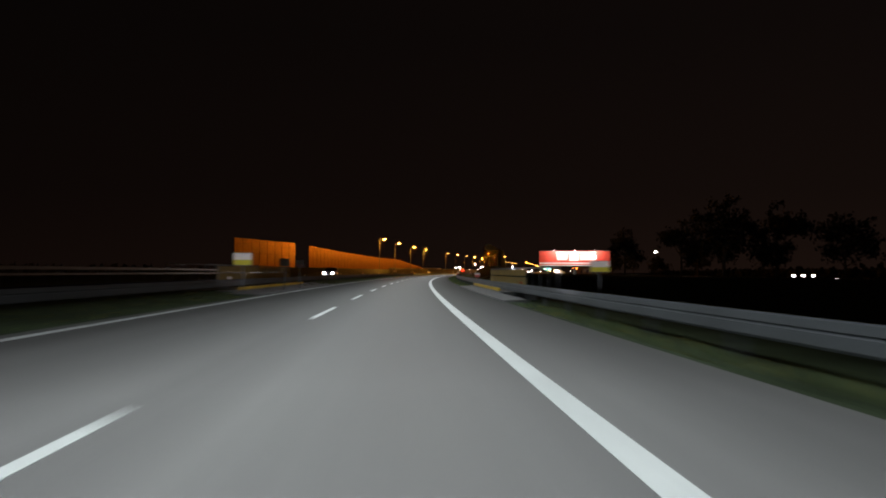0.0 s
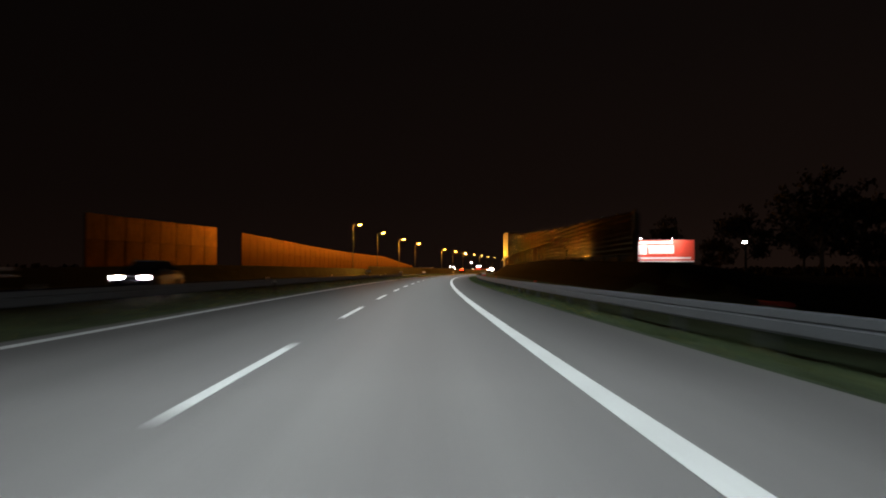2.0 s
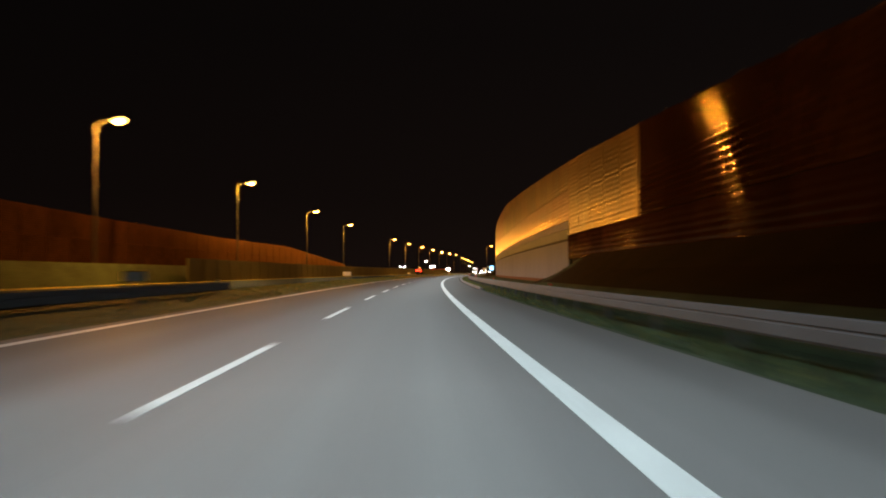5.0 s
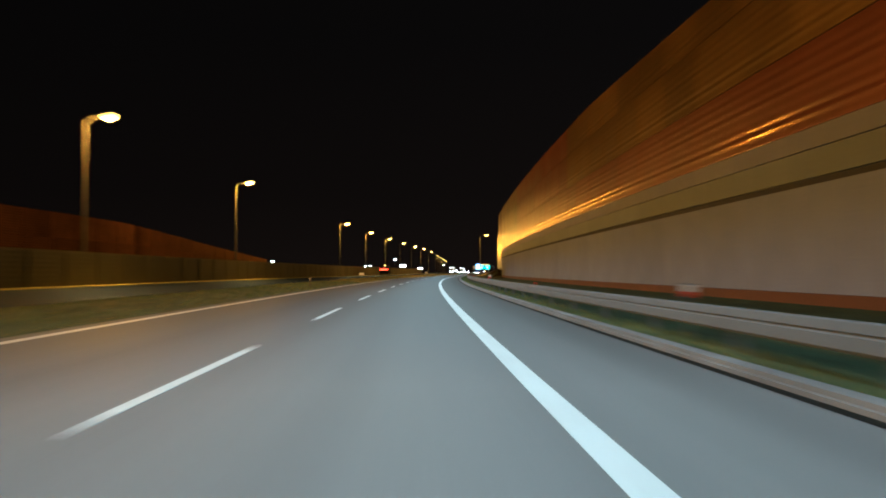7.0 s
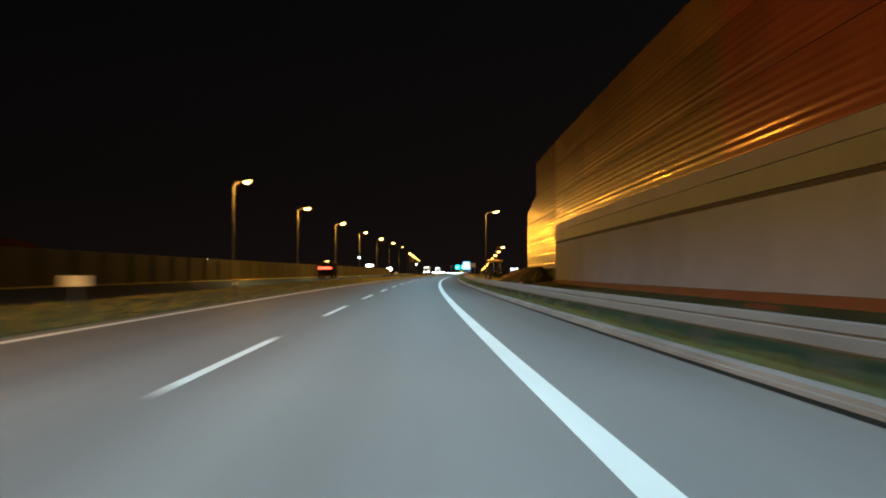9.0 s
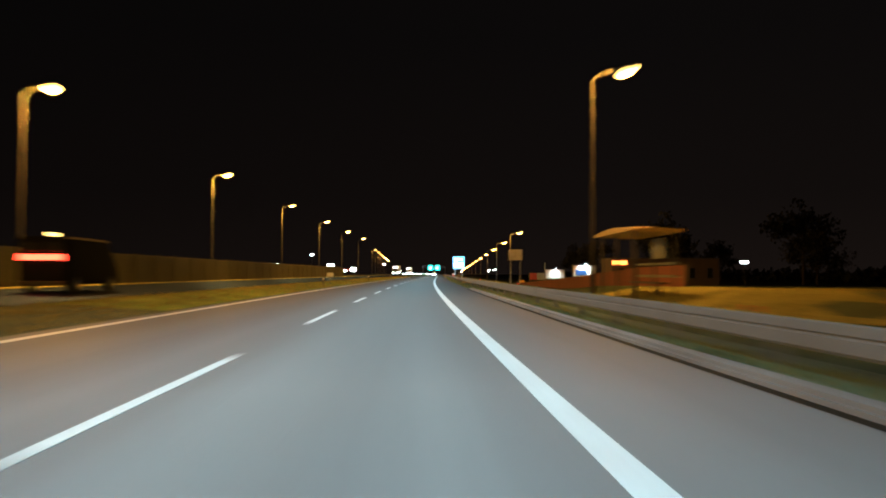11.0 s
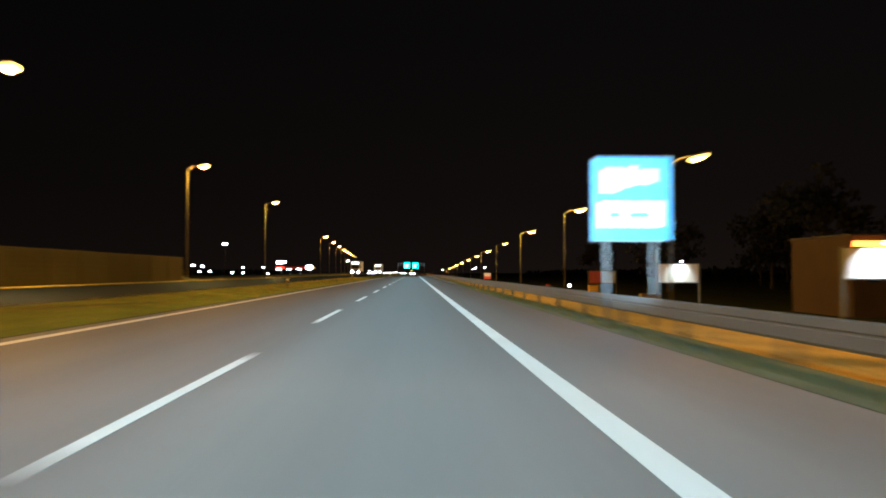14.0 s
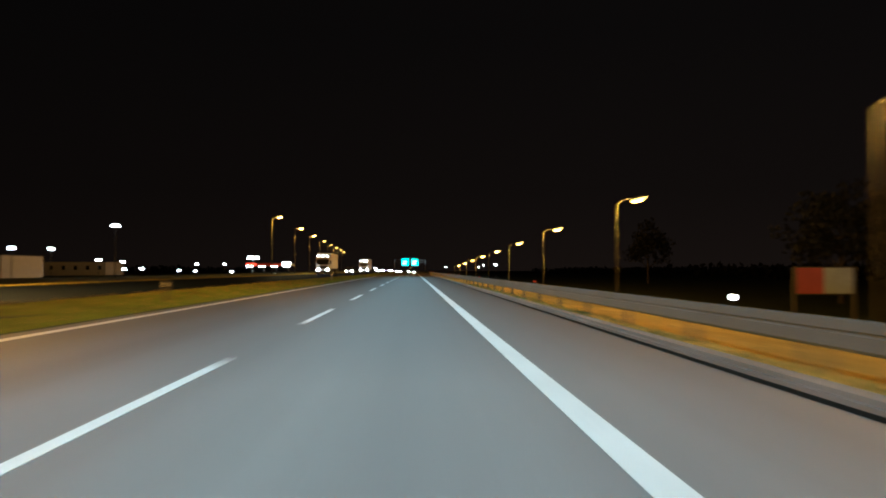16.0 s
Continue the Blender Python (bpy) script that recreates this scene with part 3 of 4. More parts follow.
# ---------------------------------------------------------------- bridge over a lane, near the start
def bridge_side(u, side, top, edge, s0, s1, e0, e1, slab0):
    """A parapet from s0 to s1 over an edge beam from e0 to e1."""
    root = thing("bridge_parapet", "cream panelled bridge parapet on a concrete kerb with a yellow stripe", "parapet", "bridge parapets")
    part("kerb", sweep([(edge, -0.1), (edge, 0.14), (u + side * 0.35, 0.18), (u + side * 0.35, -0.3)], min(s0, e0) - 1, max(s1, e1) + 1, 3, True), KERBSTONE, root)
    inner = 3.5 if side > 0 else -6.82
    part("slab", sweep([(inner, -0.12), (inner, 0.05), (edge - side * 0.004, 0.09), (edge - side * 0.004, -0.12)], slab0, max(s1, e1) + 1, 3, True), KERBSTONE, root)
    part("stripe", sweep([(edge, 0.17), (edge, 0.31), (edge + side * 0.07, 0.31), (edge + side * 0.07, 0.17)], e0, e1, 3, True), YELLOW, root, "yellow painted edge beam")
    part("handrail", sweep([(u - 0.05, top), (u - 0.05, top + 0.06), (u + 0.05, top + 0.06), (u + 0.05, top)], s0 - 8, s1, 3, True), STEEL, root)
    panel = post = None
    n = int((s1 - s0) / 2)
    for i in range(n):
        m = at(s0 + 1 + 2 * i, u, 0)
        if panel is None:
            panel = part("panel", block(-0.03, -0.93, 0.24, 0.03, 0.93, top - 0.42, 0.01), SANDY, root)
            upper = part("upper_panel", block(-0.03, -0.93, top - 0.36, 0.03, 0.93, top - 0.03, 0.01), SANDY, root)
            post = part("post", block(-0.025, -0.025, 0.15, 0.025, 0.025, top), STEEL, root)
            panel.matrix_basis, upper.matrix_basis, post.matrix_basis = m, m, at(s0, u, 0)
        else:
            again(panel, m)
            again(upper, m)
            again(post, at(s0 + 2 * i, u, 0))
    again(post, at(s0 + 2 * n, u, 0))
    for i in range(4):
        again(post, at(s0 - 8 + 2 * i, u, 0))


bridge_side(5.65, 1, 1.24, 4.33, 35, 53, 35, 52, 26)
bridge_side(-10.4, -1, 1.40, -8.3, 40, 62, 36, 56, 33)


def plate_sign(s, u, z0, w, h, upper, lower, label, posts=1):
    """A small two-coloured road plate on posts that faces the traffic."""
    root = thing("road_plate", label, "road sign", "road plates", m=at(s, u, 0))
    foot = field_z(s, u) - 0.1
    for i in range(posts):
        x = 0 if posts == 1 else (i - 0.5) * w * 0.7
        bm = bmesh.new()
        tube(bm, (x, 0.02, foot), (x, 0.02, z0 + h), 0.03, 0.03, 8)
        part("post", bm, STEEL, root)
    part("plate", block(-w / 2, -0.03, z0, w / 2, -0.01, z0 + h, 0.008), STEEL, root)
    part("upper_field", block(-w / 2 + 0.02, -0.036, z0 + h * 0.45, w / 2 - 0.02, -0.031, z0 + h - 0.02), upper, root)
    part("lower_field", block(-w / 2 + 0.02, -0.036, z0 + 0.02, w / 2 - 0.02, -0.031, z0 + h * 0.45), lower, root)
    return root


plate_sign(34.4, -7.75, 1.36, 0.86, 0.60, WHITE, LEMON, "white and yellow plate on a post by the bridge")
plate_sign(35.4, 9.3, 1.08, 0.92, 0.56, WHITE, LEMON, "white and yellow plate on a post behind the rail")
plate_sign(40.8, -6.95, 1.38, 0.55, 0.42, DULL, DULL, "small dull grey plate on a post by the bridge")
plate_sign(46.0, -6.95, 1.32, 0.55, 0.46, DULL, FADED_RED, "small grey and red plate on a post by the bridge")
# added spots stand in for headlights thrown back by the two plates
for u, tu, tz in ((0.2, -7.75, 1.66), (0.4, 9.3, 1.37)):
    data = bpy.data.lights.new("headlight_stand_in", "SPOT")
    data.energy, data.color, data.spot_size, data.spot_blend, data.shadow_soft_size = 9000.0, (0.97, 1.0, 1.0), radians(7), 0.6, 0.1
    new("headlight_stand_in", data).matrix_world = look(P(8.0, u, 0.8), P(34.8, tu, tz))
for s, z, w, h in ((59.5, 0.66, 0.42, 0.36), (158.8, 0.54, 0.52, 0.46), (556.4, 0.60, 0.50, 0.44), (264.5, 0.60, 0.24, 0.26), (308.0, 0.60, 0.24, 0.26)):
    plate_sign(s, 5.1, z, w, h, WHITE, RED, "white and red marker plate behind the guard rail")
# fixed spots added to brighten these plates, in place of moving headlights
for s, u, z in ((59.5, 5.1, 0.84), (158.8, 5.1, 0.78), (556.4, 5.1, 0.82), (262.0, -9.3, 0.97)):
    data = bpy.data.lights.new("headlight_stand_in", "SPOT")
    data.energy, data.color, data.spot_size, data.spot_blend, data.shadow_soft_size = 900.0, (0.97, 1.0, 1.0), radians(4), 0.8, 0.1
    new("headlight_stand_in", data).matrix_world = look(P(s - 14, 0.3, 1.0), P(s, u, z))
plate_sign(262.0, -9.3, 0.75, 0.95, 0.45, WHITE, WHITE, "plain white plate in the grassy median")

for s, h, z in ((156.0, 0.30, 1.0), (200.3, 0.30, 0.86), (464.0, 0.40, 0.74), (340.0, 0.30, 0.74)):
    plate_sign(s, -8.1, z, 0.62, h, WHITE, WHITE, "small white marker plate on a post in the median")


def delineator(s, u, side):
    """A slanted grey plastic post with a dark collar and a pale reflector towards the traffic."""
    z = field_z(s, u) - 0.05
    root = thing("delineator_post", "grey plastic delineator post with a pale reflector in the median", "delineator", "delineator posts", m=at(s, u, z))
    bm = bmesh.new()
    top = 0.78 - z
    lo = [bm.verts.new((x, y, 0)) for x, y in ((-0.06, -0.03), (0.06, -0.03), (0.05, 0.05), (-0.05, 0.05))]
    hi = [bm.verts.new((v.co.x * 0.9, v.co.y, top - (0.05 if v.co.x * side > 0 else 0.0))) for v in lo]
    for j in range(4):
        bm.faces.new((lo[j], lo[(j + 1) % 4], hi[(j + 1) % 4], hi[j]))
    bm.faces.new(hi)
    bmesh.ops.recalc_face_normals(bm, faces=bm.faces)
    part("body", bm, DULL, root)
    part("collar", block(-0.062, -0.036, top - 0.26, 0.062, 0.055, top - 0.07, 0.004), DARK, root, "dark band")
    part("reflector", block(-0.05, -0.046, top - 0.24, 0.05, -0.036, top - 0.09, 0.004), WHITE, root, "pale reflector")
    return root


for s in (109, 169, 305, 355, 409, 459, 503, 552, 602, 652, 702, 752):
    delineator(s, -8.0, -1)

# parapet on the far side of the bridge, in the beam of the oncoming car
br = thing("bridge_railing", "pale steel railing across the opposite carriageway, lit by headlights", "railing")
for nm, z0, z1 in (("top_rail", 1.16, 1.34), ("middle_rail", 0.86, 0.98)):
    part(nm, sweep([(-19.45, z0), (-19.45, z1), (-19.33, z1), (-19.33, z0)], 30, 106, 3, True), FADED, br)
post = None
for i in range(36):
    m = at(31 + 2.1 * i, -19.5, 0.0)
    if post is None:
        post = part("post", block(-0.04, -0.03, -0.4, 0.04, 0.03, 1.2), STEEL, br)
        post.matrix_basis = m
    else:
        again(post, m)

# ---------------------------------------------------------------- tall noise wall
def wall_top(s):
    return ramp(s, (112, 4.4), (142, 5.0), (152, 5.5), (176, 6.2), (190, 7.1), (208, 8.1), (230, 9.3), (256, 10.3), (280, 11.2), (300, 11.9), (395.99, 12.0), (396.0, 8.9), (404, 7.6))


nw = thing("wall_noise", "tall noise barrier of rust and mustard ribbed panels on grey concrete", "noise barrier", kind="structure")
part("footing", sweep([(WALL_U - 0.02, -0.4), (WALL_U - 0.02, 0.45), (WALL_U + 0.4, 0.45), (WALL_U + 0.4, -0.4)], 232, WALL_S1, 6, True), PLINTH, nw, "brown stained concrete footing")
shared = {}


PITCH, WAVE = 0.30, (0.003, 0.010, 0.004, 0.002, 0.007, 0.003, 0.005, 0.002)


def corrugated(corners, top0, top1):
    """A panel with level waves on its face: corners are the foot's near and far end and the way to its back."""
    a, b, back = corners
    bm = bmesh.new()
    n = max(4, int(round((max(top0, top1) - a.z) / PITCH * 6)))
    face = (b - a).cross(Vector((0, 0, 1))).normalized()
    out = -face if face.dot(back) > 0 else face
    prev = None
    for k in range(n + 1):
        f = k / n
        turns = (max(top0, top1) - a.z) * f / PITCH
        d = out * (WAVE[int(turns) % 8] * math.sin(2 * math.pi * turns))
        row = [bm.verts.new((a.x + d.x, a.y + d.y, a.z + (top0 - a.z) * f)), bm.verts.new((b.x + d.x, b.y + d.y, b.z + (top1 - b.z) * f))]
        if prev:
            bm.faces.new((prev[0], prev[1], row[1], row[0])).smooth = True
        prev = row
    q = [bm.verts.new(v) for v in (a, b, Vector((b.x, b.y, top1)), Vector((a.x, a.y, top0)))]
    r = [bm.verts.new(v.co + back) for v in q]
    for f in ((0, 1), (1, 2), (2, 3), (3, 0)):
        bm.faces.new((q[f[0]], q[f[1]], r[f[1]], r[f[0]]))
    bm.faces.new(r)
    return bm


def bay(name, z0, z1, mat, s, u=WALL_U, du=0.0, root=None, length=4.0, yaw=0.0, label="", waves=False):
    """One wall panel, its mesh shared with all of the same size and look."""
    h = round(z1 - z0, 1)
    key = (name, h, mat.name, length)
    m = at(s, u + du, z0, yaw)
    if key not in shared:
        if waves:
            bm = corrugated((Vector((0, -length / 2 + 0.03, 0.015)), Vector((0, length / 2 - 0.03, 0.015)), Vector((0.14, 0, 0))), h - 0.015, h - 0.015)
        else:
            bm = block(0, -length / 2 + 0.04, 0.015, 0.14, length / 2 - 0.04, h - 0.015)
        shared[key] = part(name, bm, mat, root, label)
        shared[key].matrix_basis = m
        return shared[key]
    return again(shared[key], m, root)


def top_bay(name, z0, s, u0, u1, t0, t1, mat, root, waves=False):
    """A panel of its own whose top follows the wall's line from t0 to t1."""
    a, b = P(s - 1.97, u0, z0), P(s + 1.97, u1, z0)
    side = (b - a).cross(Vector((0, 0, 1))).normalized() * 0.14
    if waves:
        return part(name, corrugated((a, b, side), t0, t1), mat, root)
    bm = bmesh.new()
    vs = [bm.verts.new((p.x, p.y, z)) for p, z in ((a, z0), (b, z0), (b, t1), (a, t0), (a + side, z0), (b + side, z0), (b + side, t1), (a + side, t0))]
    for f in ((0, 1, 2, 3), (7, 6, 5, 4), (0, 4, 5, 1), (1, 5, 6, 2), (2, 6, 7, 3), (3, 7, 4, 0)):
        bm.faces.new([vs[k] for k in f])
    bmesh.ops.recalc_face_normals(bm, faces=bm.faces)
    return part(name, bm, mat, root)


for i in range(73):
    s = WALL_S0 + 2 + 4 * i
    top = min(wall_top(s - 1.98), wall_top(s + 1.98))
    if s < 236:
        rows = [("screen", 2.0, 3.9, DARKENED_LOW), ("screen", 3.9, top, DARKENED) if s < 218 else ("panel", 3.9, top, MUSTARD)]
    else:
        rows = [("base_panel", 0.45, 3.45, CONCRETE), ("ledge_panel", 3.62, 4.42, CREAM), ("band_panel", 4.42, 5.02, MAUVE)]
        high = RUST if 306 < s < 348 else MUSTARD
        z = 5.02
        if s > 384:
            rows, z, high = [], 1.4, DIM_MUSTARD
        for mat in (RUST if s < 348 else high, high, high, high):
            if top - z > 0.5:
                rows.append(("panel", z, min(z + 2.4, top), mat))
            z += 2.4
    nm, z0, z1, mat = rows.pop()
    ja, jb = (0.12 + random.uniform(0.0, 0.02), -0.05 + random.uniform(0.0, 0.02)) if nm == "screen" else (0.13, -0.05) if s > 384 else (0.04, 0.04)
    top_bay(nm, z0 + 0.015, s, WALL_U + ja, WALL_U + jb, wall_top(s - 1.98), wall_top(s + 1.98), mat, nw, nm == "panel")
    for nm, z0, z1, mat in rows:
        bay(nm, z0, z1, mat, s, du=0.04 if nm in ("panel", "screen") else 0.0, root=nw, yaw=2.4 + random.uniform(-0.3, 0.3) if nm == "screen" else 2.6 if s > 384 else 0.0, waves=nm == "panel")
    m = at(s - 2, WALL_U, 0) @ Matrix.Diagonal((1, 1, top + 0.1, 1))
    if i == 0:
        wpost = part("post", block(0.06, -0.06, -0.05, 0.24, 0.06, 1.0), POLE, nw)
        wpost.matrix_basis = m
    else:
        again(wpost, m)
part("groove", sweep([(WALL_U + 0.05, 3.45), (WALL_U + 0.05, 3.62), (WALL_U + 0.2, 3.62), (WALL_U + 0.2, 3.45)], 236, WALL_S1, 6, True), DARK, nw, "dark recessed joint")
part("backing", sweep(lambda s: [(WALL_U + 0.26, -0.6), (WALL_U + 0.26, wall_top(s) - 0.1), (WALL_U + 0.4, wall_top(s) - 0.1), (WALL_U + 0.4, -0.6)], WALL_S0, WALL_S1, 6, True), DARK, nw)

# ---------------------------------------------------------------- noise walls beyond the opposite carriageway
lw = thing("wall_noise_left", "long rust-brown noise barrier on a grass bank", "noise barrier", kind="structure")


def left_u(s):
    return ramp(s, (160, -45.5), (196, -39.0), (204, -37.3), (290, -33.5), (390, -29.5))


def left_top(s):
    return ramp(s, (204, 8.2), (250, 7.2), (290, 6.6), (330, 6.4), (382, 3.2))


for i in range(54):
    s = 166 + 4 * i
    if 194 < s < 204 or s > 384:
        continue
    top = left_top(s) if s > 200 else 8.6
    mid_z = round(2.0 + (top - 2.0) * 0.5, 1)
    slope = math.degrees(math.atan2(left_u(s + 2) - left_u(s - 2), 4))
    skin = LEFT_RUST_LIT if s < 200 else LEFT_RUST
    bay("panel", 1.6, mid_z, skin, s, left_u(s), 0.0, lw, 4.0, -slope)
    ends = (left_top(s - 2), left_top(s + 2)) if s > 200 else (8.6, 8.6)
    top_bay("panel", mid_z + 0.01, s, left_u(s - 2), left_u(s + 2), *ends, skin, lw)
    m = at(s - 2, left_u(s - 2), 1.5) @ Matrix.Diagonal((1, 1, top - 1.5, 1))
    if i == 0:
        lpost = part("post", block(-0.02, -0.06, 0, 0.18, 0.06, 1.0), LEFT_RUST, lw)
        lpost.matrix_basis = m
    else:
        again(lpost, m)

low = thing("wall_low", "low olive-green noise wall beside the opposite carriageway", "noise barrier", kind="structure")
for i in range(82):
    s = LOW_S0 + 2 + 4 * i
    bay("panel", 0.1, 2.4, OLIVE, s, LOW_U - 0.14, 0.0, low)
    if i == 0:
        wp = part("post", block(-0.2, -0.06, 0, 0.03, 0.06, 2.4), OLIVE, low)
        wp.matrix_basis = at(s - 2, LOW_U, 0)
    else:
        again(wp, at(s - 2, LOW_U, 0))

# ---------------------------------------------------------------- billboards and signs


def billboard(s, u, z0, w, h, label, fields, posts=2, lamps=0, yaw=0.0, power=0.0, color=(1, 0.97, 0.92), rise=0.1):
    """A board that faces the traffic; fields: name, x0, x1, z0, z1 in shares of the board, material."""
    root = thing("billboard", label, "billboard", "billboards", m=at(s, u, 0, yaw))
    foot = field_z(s, u) - 0.3
    part("frame", block(-w / 2 - 0.1, 0, z0 - 0.1, w / 2 + 0.1, 0.25, z0 + h + 0.1, 0.03), POLE, root)
    for nm, x0, x1, a, b, mat in fields:
        k = 0.02 if nm == "sheet" else 0.03
        part(nm, block(-w / 2 + w * x0, -k, z0 + h * a, -w / 2 + w * x1, -k + 0.01, z0 + h * b), mat, root)
    for i in range(posts):
        x = 0 if posts == 1 else (i / (posts - 1) - 0.5) * (w + 0.3)
        bm = bmesh.new()
        rad = 0.4 if posts == 1 else 0.14
        y, top = (0.3 + rad, z0 + h * 0.6) if posts == 1 else (0.1, z0 + h + (rise if i == 0 else 0.1))
        tube(bm, (x, y, foot), (x, y, top), rad, rad, 10)
        part("post", bm, CREAM if posts == 2 and lamps else POLE, root)
    for i in range(lamps):
        x = ((i + 0.5) / lamps - 0.5) * w * 0.86
        fl = part("floodlight", pipe([(x, 0.1, z0 + h), (x, -0.6, z0 + h + 0.35), (x, -1.1, z0 + h + 0.35)], 0.03, 6), POLE, root)
        part("lens", block(x - 0.12, -1.22, z0 + h + 0.27, x + 0.12, -1.06, z0 + h + 0.35, 0.02), WHITE_LENS, fl, "glowing floodlight lens")
        if power:
            data = bpy.data.lights.new("floodlight_beam", "SPOT")
            data.energy, data.color, data.spot_size, data.spot_blend, data.shadow_soft_size = power, color, radians(150 if w > 10 else 98), 0.3 if w > 10 else 0.9, 0.1
            li = new("floodlight_beam", data)
            li.parent = root
            li.matrix_basis = look((x, -2.6 if w > 10 else -1.5, z0 + h + 0.4), (x, 0, z0 + h * (0.3 if w > 10 else 0.45)))
    return root


bars = [("line_of_print", 0.25, 0.40, 0.38, 0.80, WHITE), ("line_of_print", 0.42, 0.56, 0.34, 0.78, WHITE), ("line_of_print", 0.575, 0.81, 0.38, 0.76, WHITE), ("line_of_print", 0.24, 0.80, 0.84, 0.95, WHITE)]
billboard(222, 37.5, 2.9, 20.5, 4.3, "large red billboard with pale print under three floodlights",
          [("sheet", 0, 1, 0, 1, RED), ("border", 0, 1, 0.0, 0.05, WHITE), ("border", 0.0, 0.97, 0.13, 0.22, WHITE)] + bars, 1, 3, -6, 1500)
billboard(556.8, 33.2, 0.62, 4.7, 2.2, "small white billboard glaring under one floodlight", [("sheet", 0, 1, 0, 1, WHITE)], 2, 1, 0, 2800)
billboard(597, 33.1, -0.2, 5.0, 2.3, "small cream billboard under one floodlight, one post taller", [("sheet", 0, 1, 0, 1, WHITE)], 2, 1, 0, 900, (1, 0.93, 0.8), 1.9)
billboard(637, 33.6, -0.85, 4.7, 2.1, "unlit billboard, half red and half grey, on posts", [("sheet", 0, 1, 0, 1, BOARD_GREY), ("red_half", 0, 0.48, 0.0, 1, BOARD_RED)], 2)

# blue services sign on twin posts
ss = thing("services_sign", "blue road sign with a white panel on two steel posts", "road sign", m=at(522.6, 5.35, 0))
for x in (-0.6, 0.6):
    bm = bmesh.new()
    tube(bm, (x, 0.06, field_z(522, 5.4) - 0.2), (x, 0.06, 3.8), 0.05, 0.05, 8)
    part("post", bm, STEEL, ss)
part("plate", block(-0.98, -0.03, 1.84, 0.98, 0.0, 3.95, 0.02), STEEL, ss)
part("blue_face", block(-0.95, -0.038, 1.87, 0.95, -0.031, 3.92), BLUE, ss)
part("white_panel", block(-0.80, -0.046, 2.20, 0.78, -0.040, 2.84), WHITE, ss)
for x0, x1, z0, z1 in ((-0.72, -0.28, 3.08, 3.66), (-0.14, 0.10, 3.22, 3.70), (0.18, 0.62, 3.30, 3.62)):
    part("pictogram", block(x0, -0.046, z0, x1, -0.040, z1), WHITE, ss)
part("pictogram", block(-0.58, -0.052, 3.2, -0.42, -0.048, 3.54), BLUE, ss)
for x0, x1 in ((-0.6, -0.2), (-0.1, 0.55)):
    part("line_of_print", block(x0, -0.052, 2.44, x1, -0.048, 2.58), BLUE, ss)

# spot with no fixture, added to brighten the sign face like thrown-back headlights
data = bpy.data.lights.new("headlight_stand_in", "SPOT")
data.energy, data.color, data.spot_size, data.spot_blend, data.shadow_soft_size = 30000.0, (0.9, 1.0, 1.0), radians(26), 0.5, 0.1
new("headlight_stand_in", data).matrix_world = Matrix.Translation((0, 0, 0)) @ look(P(511.0, 1.2, 0.7), P(522.6, 5.35, 2.9))

plate_sign(442.0, 6.05, 1.90, 0.84, 0.66, FADED, FADED, "cream-coloured road plate on two posts", 2)

# gantry far ahead with two green signs
ga = thing("sign_gantry", "steel gantry across the road with two green signs brightened by added spots", "gantry", m=at(1046, -2.0, -1.0))
for x in (-9.5, 9.5):
    part("leg", block(x - 0.25, -0.25, -0.2, x + 0.25, 0.25, 8.4, 0.03), POLE, ga)
for z in (6.9, 8.2):
    part("beam", block(-9.7, -0.15, z, 9.7, 0.15, z + 0.25, 0.03), POLE, ga)
for x in (-3.0, 3.0):
    sg = part("green_sign", block(x - 2.2, -0.32, 4.9, x + 2.2, -0.2, 9.2, 0.03), TEAL, ga)
    part("line_of_print", block(x - 1.5, -0.34, 7.2, x + 1.2, -0.325, 7.8), WHITE, sg)
    part("line_of_print", block(x - 1.5, -0.34, 5.9, x + 0.6, -0.325, 6.5), WHITE, sg)
    # added spot, not a gantry part: stands in for headlights thrown back
    data = bpy.data.lights.new("gantry_sign_fill", "SPOT")
    data.energy, data.spot_size, data.shadow_soft_size, data.color = 7000, radians(110), 0.2, (0.9, 1, 0.97)
    li = new("gantry_sign_fill", data)
    li.parent = ga
    li.matrix_basis = look((x, -4.5, 4.2), (x, -0.3, 6.8))
part("yellow_plate", block(-0.4, -0.3, 2.0, 1.2, -0.2, 3.4, 0.02), YELLOW, ga)

# ---------------------------------------------------------------- roadside buildings and yards
# bus shelter beside a lamp, whose yellow light is put into the roof colour
sh = thing("bus_shelter", "roadside shelter on steel posts, its arched roof coloured yellow for lamp light", "shelter", m=at(425.2, 8.65, 0))
bm = bmesh.new()
prev = None
for i in range(15):
    y = -2.7 + 5.4 * i / 14
    arch = math.sin(math.pi * i / 14)
    ring = [bm.verts.new((x, y, z)) for x, z in ((-0.95, 2.62), (0.95, 2.56), (0.95, 2.68 + 0.10 * arch), (0.0, 2.74 + 0.16 * arch), (-0.95, 2.70 + 0.14 * arch))]
    if prev:
        for j in range(5):
            bm.faces.new((prev[j], prev[(j + 1) % 5], ring[(j + 1) % 5], ring[j]))
    else:
        bm.faces.new(list(reversed(ring)))
    prev = ring
bm.faces.new(prev)
bmesh.ops.recalc_face_normals(bm, faces=bm.faces)
part("roof", bm, LAMPLIT_ROOF, sh)
low = field_z(425.2, 8.65) - 0.25
for y in (-2.4, 0.0, 2.4):
    for x in (-0.7, 0.75):
        part("post", block(x - 0.04, y - 0.04, low, x + 0.04, y + 0.04, 2.6), POLE, sh)
for z in (0.95, 1.42):
    part("back_rail", block(0.80, -2.6, z, 0.86, 2.6, z + 0.1, 0.01), CREAM, sh)
